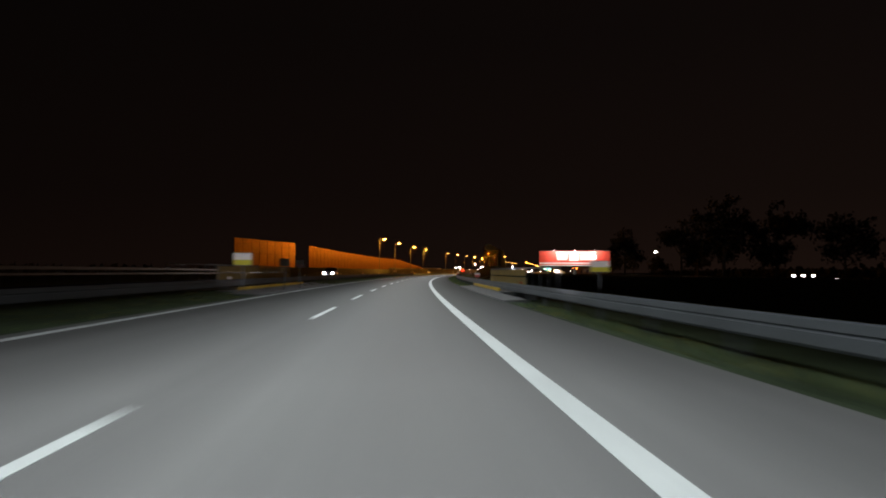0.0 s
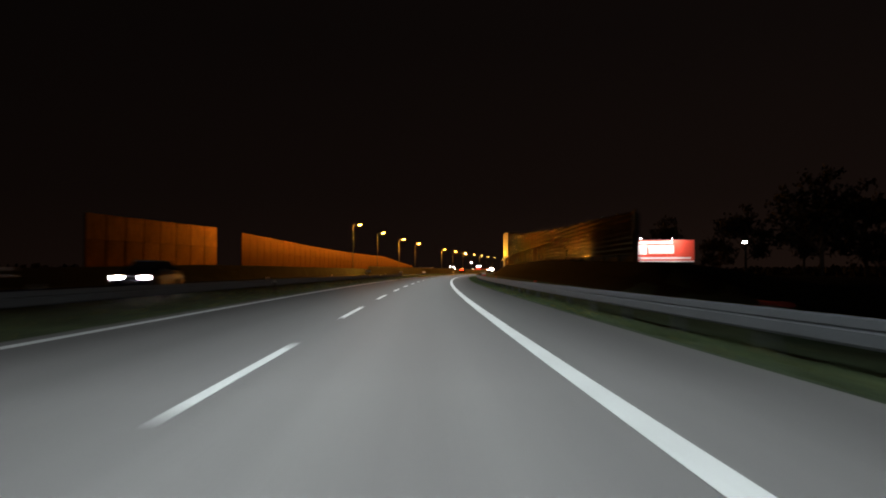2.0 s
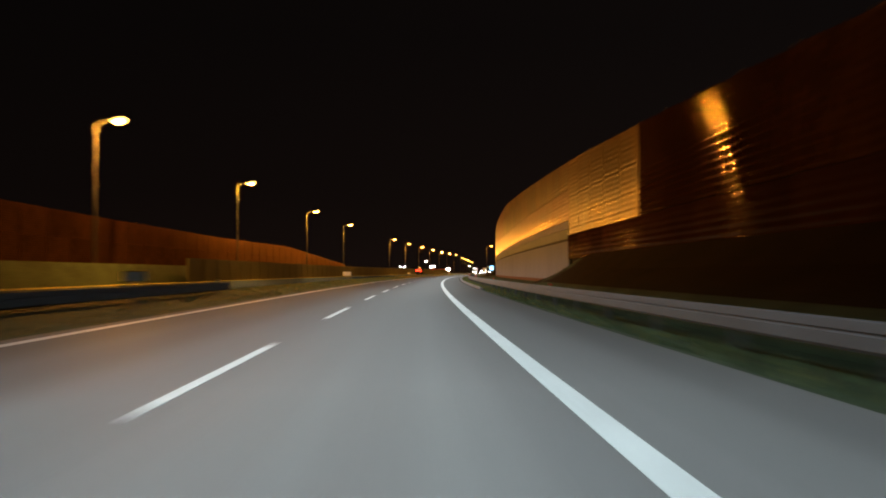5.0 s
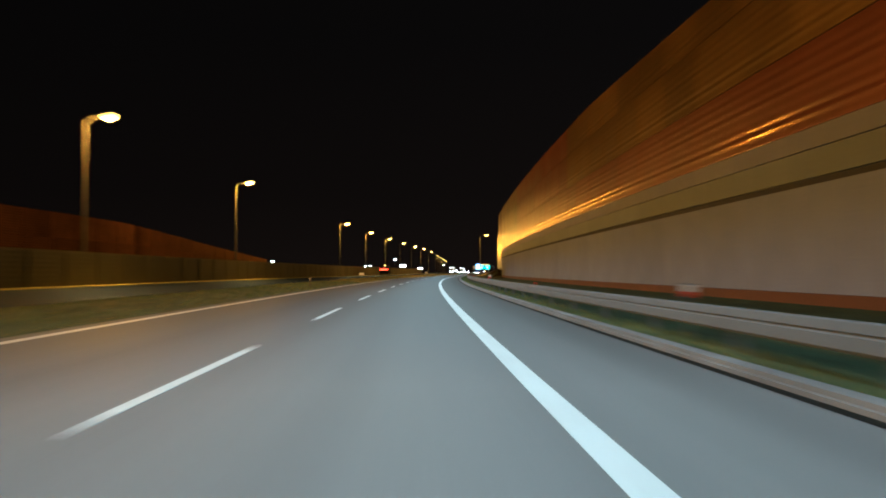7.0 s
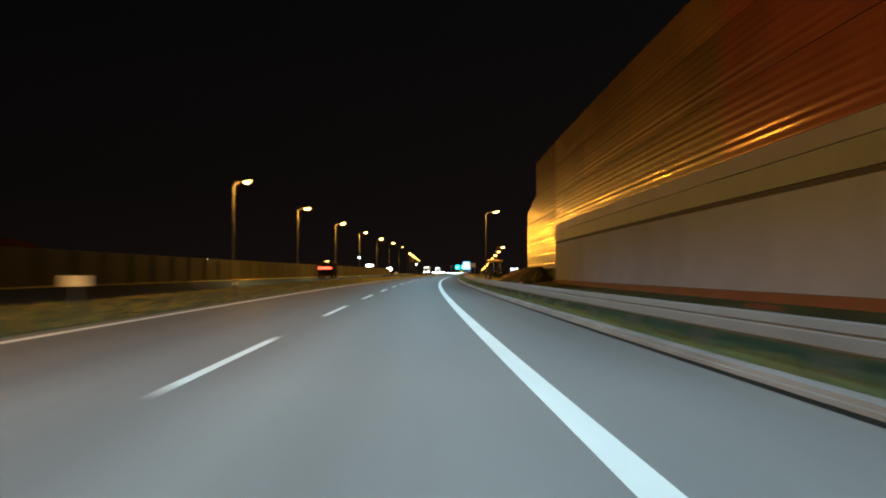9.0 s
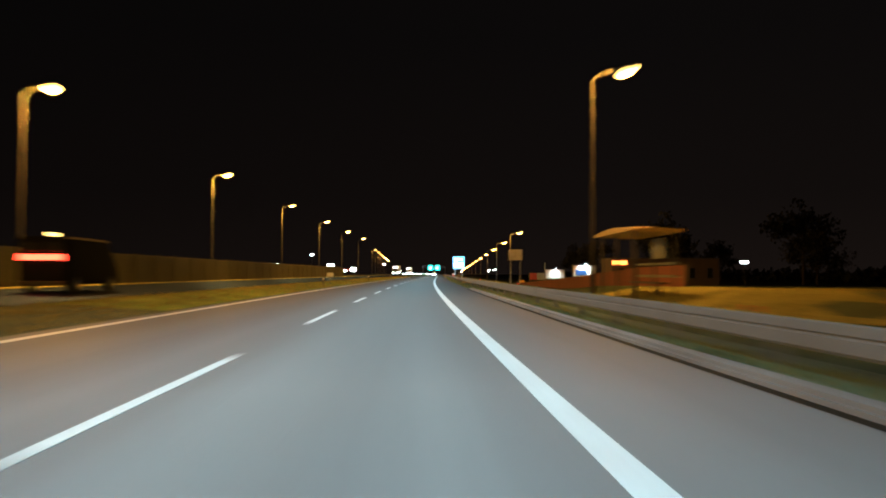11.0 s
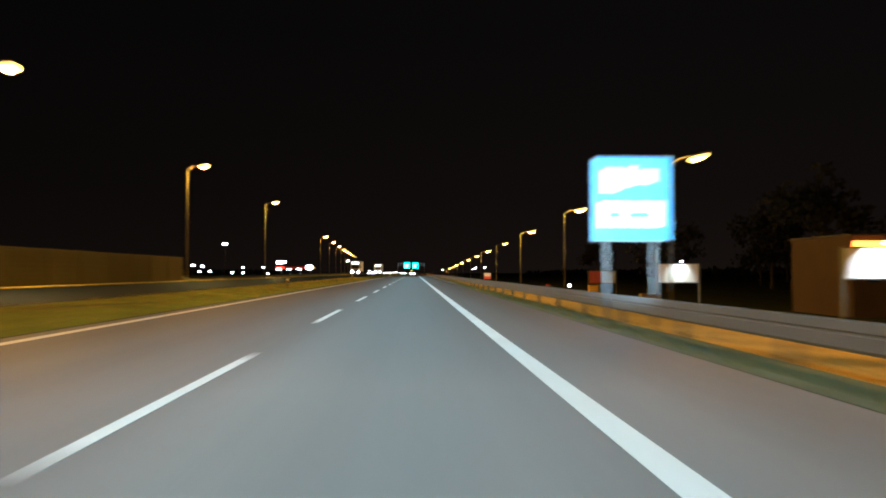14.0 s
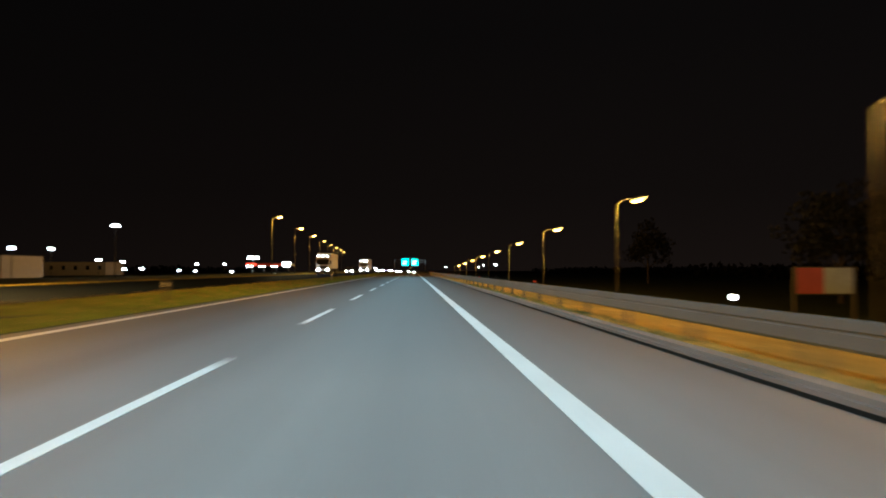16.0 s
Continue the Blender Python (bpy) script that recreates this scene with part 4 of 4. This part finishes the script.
part("notice_board", block(0.66, -1.5, 1.66, 0.72, 0.0, 2.44, 0.02), CREAM, sh, "pale blank notice board")
part("bench", block(0.3, -1.9, 0.72, 0.66, 1.9, 0.78, 0.01), POLE, sh)
for y in (-1.6, 1.6):
    part("bench_leg", block(0.44, y - 0.03, low, 0.52, y + 0.03, 0.72), POLE, sh)

# long red fence beyond the slip road
fe = thing("red_fence", "low rust-red boarded fence beside a yard, lit by a street lamp", "fence")
for i in range(36):
    s = 432 + 2 * i
    z = field_z(s, 12.6) - 0.1
    top = ramp(s, (432, 1.5), (438, 1.45), (444, 1.25), (455, 0.9), (472, 0.4), (480, 0.2), (504, -0.3))
    m = at(s, 12.6, z) @ Matrix.Diagonal((1, 1, top - z, 1))
    if i == 0:
        fb = part("board", block(-0.04, -0.97, 0, 0.04, 0.97, 1.0), BRICK_RED, fe)
        fp = part("post", block(-0.05, -0.05, 0, 0.05, 0.05, 1.05), POLE, fe)
        fb.matrix_basis, fp.matrix_basis = m, m @ pose(0.06, -1.0, 0)
    else:
        again(fb, m)
        again(fp, m @ pose(0.06, -1.0, 0))


def yard_lamp(s, u, height, head=0.5):
    z = field_z(s, u) - 0.2
    root = thing("yard_lamp", "yard lamp post with a glaring white head", "lamp post", "yard lamps", m=at(s, u, z))
    bm = bmesh.new()
    tube(bm, (0, 0, 0), (0, 0, height - z), 0.09, 0.05, 8)
    part("pole", bm, POLE, root)
    part("head", block(-head, -0.16, height - z, head, 0.16, height - z + 0.14, 0.03), POLE, root)
    part("lens", block(-head * 0.9, -0.2, height - z - 0.42, head * 0.9, 0.2, height - z - 0.005, 0.06), WHITE_LENS, root, "glowing white lens")
    return root


yard_lamp(548, 64, 3.7, 0.85)
yard_lamp(706, -50.3, 8.8, 0.7)
for s, u, z in ((234, 104.3, 0.3), (233, 106.8, 0.3), (232, 109.3, 0.3), (229.5, 114.9, -0.7), (246, 65.7, 7.8)):
    yard_lamp(s, u, z, 0.45)
random.seed(5)
YARD = ((709, -69, 5.1), (721, -68, 5.3), (752, -72, 3.6), (777, -76, 3.5), (791, -81, 1.6), (802, -80, 1.7), (834, -79, 1.2), (855, -79, 3.5), (846, -77, 1.0),
        (867, -72, 3.6), (878, -72, 0.6), (995, -29, 2.4), (1036, -23, 2.2), (904, -35, 7.4), (690, -120, 5.0), (735, -140, 6.0), (642, -107, 7.2))
for s, u, z in YARD:
    yard_lamp(s, u, z, 0.58)
for i in range(5):
    yard_lamp(1000 + 60 * i, random.uniform(25, 60), random.uniform(2, 5), 0.6)


def house(s, u, w, d, h, mat, label, windows=3, name="building"):
    z = field_z(s, u) - 0.3
    root = thing(name, label, "building", m=at(s, u, z))
    part("wall", block(-w / 2, 0, 0, w / 2, d, h, 0.02), mat, root)
    part("roof", block(-w / 2 - 0.2, -0.2, h, w / 2 + 0.2, d + 0.2, h + 0.25, 0.04), POLE, root)
    for i in range(windows):
        x = -w / 2 + w * (i + 0.5) / windows
        win = part("window", block(x - 0.7, -0.05, h * 0.45, x + 0.7, 0.02, h * 0.75, 0.01), POLE, root)
        part("pane", block(x - 0.6, -0.06, h * 0.45 + 0.1, x + 0.6, -0.052, h * 0.75 - 0.1), GLASS, win)
    return root


ob = house(578, 57, 26, 12, 8.6, FACADE, "brown flat-roofed workshop with a lit orange sign", 6, "workshop")
part("sign", block(-13.0, -0.4, 7.2, -9.4, -0.15, 8.1, 0.03), ORANGE_SIGN, ob, "glowing orange sign box")
for x in (-3.4, 1.2):
    part("wall_lamp", block(x - 0.09, -0.25, 5.9, x + 0.09, -0.05, 6.02, 0.02), WHITE_LENS, ob, "small glowing wall lamp")


def container(s, u, w, d, top, label, skin=None):
    """A ribbed box with a lid that stands on the yard."""
    z = field_z(s, u)
    root = thing("yellow_container", label, "container", "yellow containers", m=at(s, u, z))
    h = top - z
    part("body", block(-w / 2, -d / 2, 0, w / 2, d / 2, h - 0.1, 0.04), skin or YELLOW, root)
    part("lid", block(-w / 2 - 0.05, -d / 2 - 0.05, h - 0.1, w / 2 + 0.05, d / 2 + 0.05, h, 0.03), skin or YELLOW, root)
    part("seam", block(-w / 2 + 0.03, -d / 2 - 0.012, h * 0.62, w / 2 - 0.03, -d / 2 - 0.002, h * 0.62 + 0.08), DARK, root, "dark seam")
    n = max(3, int(w / 0.6))
    for i in range(n):
        x = -w / 2 + w * (i + 0.5) / n
        part("rib", block(x - 0.04, -d / 2 - 0.05, 0.1, x + 0.04, -d / 2 - 0.001, h * 0.6, 0.01), skin or YELLOW, root)


container(612, 25.9, 1.3, 1.1, -0.8, "small yellow container in a dark yard")
container(540.4, 30.9, 2.6, 1.8, -0.8, "wide orange-yellow skip with a lid in a dark yard")

container(627, 39, 3.2, 1.6, -2.4, "low pale yellow container in a dark yard", SANDY)
container(528, 36, 1.5, 1.3, 0.65, "tall narrow mustard-yellow container in a dark yard", SANDY)
house(543.7, 35.2, 3.2, 2.5, 3.2, FACADE, "small brown flat-roofed shed in a dark yard", 1, "shed")
yard_lamp(644.4, 29.2, -1.2, 0.3)
bs = thing("lit_sign", "small glowing blue sign box on a post behind the red fence", "sign", m=at(475.1, 16.8, 0))
bm = bmesh.new()
tube(bm, (0, 0.1, field_z(475, 16.8) - 0.2), (0, 0.1, 1.5), 0.05, 0.05, 8)
part("post", bm, POLE, bs)
part("case", block(-0.58, 0.0, 0.9, 0.58, 0.2, 1.5, 0.03), POLE, bs)
part("face", block(-0.53, -0.02, 0.95, 0.53, -0.004, 1.45, 0.004), BLUE_GLOW, bs, "glowing blue face")

# filling station far off on the opposite side
fs = thing("filling_station", "far filling station with a red-edged canopy and white lights", "filling station", m=at(930, -66.5, -1.5))
part("canopy", block(-10, -5, 4.6, 10, 7, 5.6, 0.1), LORRY, fs)
part("fascia", block(-10.1, -5.3, 4.6, -5.5, -5.0, 5.7, 0.03), RED_SIGN, fs, "glowing red fascia")
part("fascia", block(-5.5, -5.3, 4.6, 6.1, -5.0, 5.7, 0.03), RED, fs, "red fascia")
for i in range(4):
    part("column", block(-8.5 + 5.6 * i - 0.2, -0.2, -0.5, -8.5 + 5.6 * i + 0.2, 0.2, 4.6), POLE, fs)
    part("canopy_light", block(-8.5 + 5.6 * i - 1.5, -5.0, 4.1, -8.5 + 5.6 * i + 1.2, -4.2, 4.55), WHITE_LENS, fs, "glowing canopy light")
part("top_light", block(-10.5, -1, 7.6, -5.5, 0, 8.8, 0.05), WHITE_LENS, fs, "glowing sign light")
part("sign_mast", block(-8.2, -0.2, -0.5, -7.8, 0.2, 7.6), POLE, fs)
part("side_light", block(6.5, -5.3, 4.4, 10.1, -5.0, 6.2, 0.03), WHITE_LENS, fs, "glowing white side sign")
for i, (s, u, w) in enumerate(((760, -128, 60), (800, -190, 90), (900, -150, 40))):
    house(s, u, w, 20, 6.0, LORRY, "long pale low warehouse across dark fields", 8, "warehouse")

# ---------------------------------------------------------------- vehicles on the opposite carriageway


def wheel(root, x, y, r):
    w = part("wheel", bmesh.new(), RUBBER, root)
    bm = bmesh.new()
    tube(bm, (x - 0.11, y, r), (x + 0.11, y, r), r, r, 16)
    bm.to_mesh(w.data)
    bm.free()
    bm = bmesh.new()
    tube(bm, (x - 0.12, y, r), (x + 0.12, y, r), r * 0.6, r * 0.6, 12)
    part("rim", bm, STEEL, w)


def car(m, label, paint=CARPAINT):
    """A saloon, its front towards -y."""
    root = thing("car", label, "car", "cars", m=m)
    bm = bmesh.new()
    prev = None
    for y, z0, z1, w in ((-2.2, 0.35, 0.62, 0.78), (-2.05, 0.22, 0.78, 0.86), (-1.0, 0.2, 0.95, 0.9), (0.8, 0.2, 1.0, 0.9), (1.9, 0.22, 0.98, 0.86), (2.2, 0.35, 0.85, 0.78)):
        ring = [bm.verts.new(p) for p in ((-w, y, z0), (w, y, z0), (w, y, z1 * 0.8), (w * 0.9, y, z1), (-w * 0.9, y, z1), (-w, y, z1 * 0.8))]
        if prev:
            for j in range(6):
                bm.faces.new((prev[j], prev[(j + 1) % 6], ring[(j + 1) % 6], ring[j]))
        else:
            bm.faces.new(list(reversed(ring)))
        prev = ring
    bm.faces.new(prev)
    bmesh.ops.recalc_face_normals(bm, faces=bm.faces)
    part("body", bm, paint, root)
    bm = bmesh.new()
    lo = [bm.verts.new(p) for p in ((-0.8, -1.1, 0.95), (0.8, -1.1, 0.95), (0.8, 1.7, 0.98), (-0.8, 1.7, 0.98))]
    hi = [bm.verts.new(p) for p in ((-0.6, -0.3, 1.42), (0.6, -0.3, 1.42), (0.6, 1.0, 1.42), (-0.6, 1.0, 1.42))]
    for j in range(4):
        bm.faces.new((lo[j], lo[(j + 1) % 4], hi[(j + 1) % 4], hi[j]))
    bm.faces.new(hi)
    bmesh.ops.recalc_face_normals(bm, faces=bm.faces)
    part("glasshouse", bm, GLASS, root, "dark tinted windows")
    part("roof", block(-0.6, -0.3, 1.40, 0.6, 1.0, 1.46, 0.02), paint, root)
    for x in (-0.86, 0.86):
        for y in (-1.35, 1.35):
            wheel(root, x * 0.93, y, 0.32)
    for x in (-0.6, 0.6):
        part("headlight", block(x - 0.17, -2.24, 0.6, x + 0.17, -2.1, 0.75, 0.03), HEADLIGHT, root, "glowing headlight")
        part("mirror", block(x * 1.62 - 0.09, -0.78, 0.93, x * 1.62 + 0.09, -0.66, 1.06, 0.03), paint, root)
        part("tail_light", block(x - 0.17, 2.12, 0.66, x + 0.17, 2.22, 0.8, 0.03), TAIL, root, "dim red tail light")
    for y, out in ((-2.21, -1), (2.21, 1)):
        part("bumper", block(-0.8, min(y, y + out * 0.07), 0.34, 0.8, max(y, y + out * 0.07), 0.54, 0.025), paint, root)
        part("number_plate", block(-0.26, y + out * 0.085 - 0.006, 0.40, 0.26, y + out * 0.085 + 0.006, 0.50), WHITE, root, "plain pale plate")
    part("grille", block(-0.36, -2.225, 0.58, 0.36, -2.12, 0.70, 0.01), DARK, root, "dark grille")
    return root


def lorry(m, label):
    root = thing("lorry", label, "lorry", "lorries", m=m)
    part("cab", block(-1.22, -7.5, 0.6, 1.22, -5.4, 3.3, 0.12), LORRY, root)
    part("windscreen", block(-1.1, -7.54, 1.8, 1.1, -7.49, 2.8, 0.01), GLASS, root)
    part("trailer", block(-1.25, -5.1, 1.1, 1.25, 7.5, 3.9, 0.04), LORRY, root)
    part("chassis", block(-0.5, -7.2, 0.5, 0.5, 7.4, 1.1), DARK, root)
    for y in (-6.8, -4.6, 4.2, 5.4, 6.6):
        for x in (-1.05, 1.05):
            wheel(root, x, y, 0.5)
    for x in (-0.85, 0.85):
        part("headlight", block(x - 0.2, -7.6, 0.75, x + 0.2, -7.45, 1.0, 0.04), HEADLIGHT, root, "glowing headlight")
    part("grille", block(-0.8, -7.53, 1.05, 0.8, -7.49, 1.6, 0.01), DARK, root, "dark grille")
    part("bumper", block(-1.22, -7.62, 0.4, 1.22, -7.42, 0.72, 0.04), DARK, root)
    for x in (-1.42, 1.42):
        part("mirror", block(x - 0.12, -7.45, 1.9, x + 0.12, -7.32, 2.6, 0.03), DARK, root)
    for x in (-0.8, 0.0, 0.8):
        part("roof_light", block(x - 0.15, -7.5, 3.3, x + 0.15, -7.3, 3.45, 0.02), WHITE_LENS, root, "glowing roof light")
    return root


car(at(106, -13.2, far_road(-13.2)), "dark saloon with lit headlights on the opposite carriageway")
for s, u in ((735, -13.2), (820, -16.4), (860, -13.3), (905, -13.5), (950, -16.5), (1010, -13.2)):
    car(at(s, u, far_road(u)), "dark saloon with lit headlights on the opposite carriageway")
lorry(at(722, -16.4, far_road(-16.4)), "white lorry with lit headlights and roof lights")
lorry(at(790, -13.4, far_road(-13.4)), "white lorry with lit headlights and roof lights")
for s, u in ((745, -0.4), (800, -4.2), (870, -0.3)):
    car(at(s, u, 0.0, 180) @ pose(0, 0, 0, 0, 0, 180), "dark saloon far ahead with its tail lights on")



def van(m, label):
    """A box van seen from behind, its front towards +y."""
    root = thing("van", label, "van", "vans", m=m)
    part("body", block(-1.0, -2.6, 0.35, 1.0, 1.6, 2.35, 0.12), VANPAINT, root)
    bm = bmesh.new()
    lo = [bm.verts.new(p) for p in ((-0.98, 1.5, 0.35), (0.98, 1.5, 0.35), (0.92, 2.9, 0.35), (-0.92, 2.9, 0.35))]
    hi = [bm.verts.new(p) for p in ((-0.95, 1.5, 2.2), (0.95, 1.5, 2.2), (0.9, 2.8, 1.0), (-0.9, 2.8, 1.0))]
    for j in range(4):
        bm.faces.new((lo[j], lo[(j + 1) % 4], hi[(j + 1) % 4], hi[j]))
    bm.faces.new(hi)
    bm.faces.new(list(reversed(lo)))
    bmesh.ops.recalc_face_normals(bm, faces=bm.faces)
    part("bonnet", bm, VANPAINT, root)
    for x in (-0.49, 0.49):
        door = part("rear_door", block(x - 0.46, -2.64, 0.5, x + 0.46, -2.605, 2.2, 0.02), VANPAINT, root)
        part("rear_window", block(x - 0.36, -2.655, 1.72, x + 0.36, -2.642, 2.1, 0.005), GLASS, door)
    part("light_bar", block(-0.9, -2.72, 1.36, 0.9, -2.645, 1.60, 0.02), RED_BAR, root, "glowing red light bar")
    part("roof_beacon", block(0.05, -2.4, 2.36, 0.5, -2.2, 2.5, 0.03), SODIUM, root, "glowing amber beacon")
    part("bumper", block(-0.98, -2.74, 0.3, 0.98, -2.6, 0.5, 0.04), RUBBER, root)
    for x in (-0.9, 0.9):
        for y in (-1.7, 1.8):
            wheel(root, x, y, 0.34)
    return root


van(at(430, -15.2, far_road(-15.2)), "dark van with a bright red light bar on the opposite carriageway")
for u in (-13.8, -12.6):
    data = bpy.data.lights.new("headlight_stand_in", "SPOT")
    data.energy, data.color, data.spot_size, data.spot_blend, data.shadow_soft_size = 4200.0, (1.0, 0.93, 0.82), radians(34), 0.8, 0.08
    new("headlight_stand_in", data).matrix_world = look(P(103.4, u, 0.7), P(72.0, -19.2, 1.0))

# ---------------------------------------------------------------- trees


def tree(height, spread, seed):
    rnd = random.Random(seed)
    root = new("tree")
    bm = bmesh.new()
    tube(bm, (0, 0, -0.3), (0, 0, height * 0.45), height * 0.022, height * 0.014, 8)
    tube(bm, (0, 0, height * 0.45), (0.2, 0.1, height * 0.85), height * 0.014, height * 0.004, 6)
    part("trunk", bm, BARK, root)
    tips = []
    for i in range(9):
        a = i * 2.4 + rnd.uniform(-0.4, 0.4)
        z0 = height * rnd.uniform(0.25, 0.6)
        L = spread * rnd.uniform(0.45, 0.9)
        tip = (math.cos(a) * L, math.sin(a) * L, z0 + height * rnd.uniform(0.12, 0.3))
        bm = bmesh.new()
        tube(bm, (0, 0, z0), tip, height * 0.009, height * 0.003, 5)
        part("limb", bm, BARK, root)
        tips.append(tip)
    tips += [(0, 0, height * 0.9), (spread * 0.2, 0, height * 0.75), (-spread * 0.25, 0.2, height * 0.7)]
    verts, faces = [], []
    for tip in tips:
        for k in range(16):
            c = Vector(tip) + Vector((rnd.gauss(0, 1), rnd.gauss(0, 1), rnd.gauss(0, 0.8))) * spread * 0.20
            for j in range(12):
                p = c + Vector((rnd.gauss(0, 1), rnd.gauss(0, 1), rnd.gauss(0, 1))) * spread * 0.075
                q = Euler((rnd.uniform(0, 6), rnd.uniform(0, 6), rnd.uniform(0, 6))).to_matrix()
                r = spread * rnd.uniform(0.045, 0.085)
                n = len(verts)
                verts += [p + q @ Vector(v) * r for v in ((-1, 0, 0), (0, -0.6, 0), (1, 0, 0), (0, 0.6, 0.2))]
                faces.append((n, n + 1, n + 2, n + 3))
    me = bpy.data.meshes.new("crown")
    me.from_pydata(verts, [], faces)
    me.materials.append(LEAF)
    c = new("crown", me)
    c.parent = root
    return tagged(root, "dark leafy tree standing black against the night sky", "tree", "trees")


trees = [tree(15, 5.5, 1), tree(17, 6.5, 2), tree(12, 5.0, 3)]
spots = [(319, 105), (333, 91), (300, 120), (280, 96), (340, 132), (260, 130), (240, 150), (700, 150), (830, 165), (360, 70), (700, 95), (760, 120), (830, 80), (200, 160), (610, 110),
         (150, 140), (640, 75), (680, 60)]
for i, (s, u) in enumerate(spots):
    m = at(s, u, field_z(s, u) - 0.2, 70 * i) @ Matrix.Scale(1.4 if i < 9 else 1.0, 4)
    if i < 3:
        trees[i].matrix_basis = m
    else:
        copy_thing(trees[i % 3], m)

# far woods, one dark uneven band
rnd = random.Random(11)
verts, faces = [], []
for i in range(9000):
    side = 1 if rnd.random() < 0.6 else -1
    s = rnd.uniform(60, 1750)
    u = side * rnd.uniform(180, 330)
    h = 7 + 6 * noise.noise((s * 0.012, side * 3.0, 0)) + 2 * noise.noise((s * 0.07, side, 5))
    c = P(s, u, -4 + rnd.uniform(0, 1) ** 0.7 * h)
    q = Euler((rnd.uniform(0, 6), rnd.uniform(0, 6), rnd.uniform(0, 6))).to_matrix()
    k = rnd.uniform(1.2, 2.6)
    n = len(verts)
    verts += [c + q @ Vector(v) * k for v in ((-1, -0.3, 0), (0.2, -0.8, 0.2), (1, 0.1, 0), (0.1, 0.8, 0.3))]
    faces.append((n, n + 1, n + 2, n + 3))
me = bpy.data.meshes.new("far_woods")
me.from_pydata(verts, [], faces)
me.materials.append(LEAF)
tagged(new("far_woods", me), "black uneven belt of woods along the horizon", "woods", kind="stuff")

# ---------------------------------------------------------------- grass on the verges
rnd = random.Random(21)
verts, faces, kinds = [], [], []
for i in range(30000):
    s = rnd.uniform(-8, 640) if i < 22000 else rnd.uniform(222, 460)
    if rnd.random() < 0.5:
        u = KERB + 0.12 + abs(rnd.gauss(0, 0.8))
        if 224 < s < 452 or s > 560:
            u += 0.3
        if 24 < s < 52 and u < 6.2:
            continue
    else:
        u = -rnd.uniform(6.95, 10.9)
        if 34 < s < 52:
            continue
    if u > 8.5:
        continue
    z = field_z(s, u) - 0.02
    base = P(s, u, z)
    h = rnd.uniform(0.05, 0.17)
    for k in range(3):
        a = rnd.uniform(0, 6.28)
        d = Vector((math.cos(a), math.sin(a), 0))
        n = len(verts)
        verts += [base - d.cross(Vector((0, 0, 1))) * 0.025 + d * 0.02, base + d.cross(Vector((0, 0, 1))) * 0.025 + d * 0.02, base + d * rnd.uniform(0.03, 0.12) + Vector((0, 0, h))]
        faces.append((n, n + 1, n + 2))
        # median tufts past s 330 are paler to stand for lamp light
        kinds.append(1 if u < 0 and s > 330 or rnd.random() < 0.15 else 0)
me = bpy.data.meshes.new("verge_grass")
me.from_pydata(verts, [], faces)
me.materials.append(BLADES)
me.materials.append(PALER_BLADES)
me.polygons.foreach_set("material_index", kinds)
tagged(new("verge_grass", me), "tufts of rough grass on the verges", "grass", kind="stuff")

# ---------------------------------------------------------------- kerbs
kb = thing("kerb", "row of pale concrete kerb stones along the hard shoulder", "kerb", kind="structure")
stone = None
for i in range(300):
    s = 226.5 + i if i < 222 else 569.5 + (i - 222)
    m = at(s, KERB, 0)
    if stone is None:
        bm = bmesh.new()
        box(bm, 0.0, -0.49, -0.08, 0.25, 0.49, 0.10)
        edge = [e for e in bm.edges if all(v.co.z > 0 and v.co.x < 0.1 for v in e.verts)]
        bmesh.ops.bevel(bm, geom=edge, offset=0.05, segments=2, affect="EDGES")
        stone = part("kerb_stone", bm, KERBSTONE, kb)
        stone.matrix_basis = m
    else:
        again(stone, m)
rest = part("kerb_run", sweep([(KERB, -0.08), (KERB, 0.1), (KERB + 0.25, 0.1), (KERB + 0.25, -0.08)], 647.0, 900, 4, True), KERBSTONE, kb)
tagged(rest, kind="stuff")
for s0, s1 in ((226, 448), (569, 900)):
    gut = up(link_mesh("gutter", sweep([(KERB - 0.14, 0.004), (KERB, 0.004)], s0, s1, 5), GUTTER_SHADE, kb, "gutter strip painted dark for the shade below the kerb"))
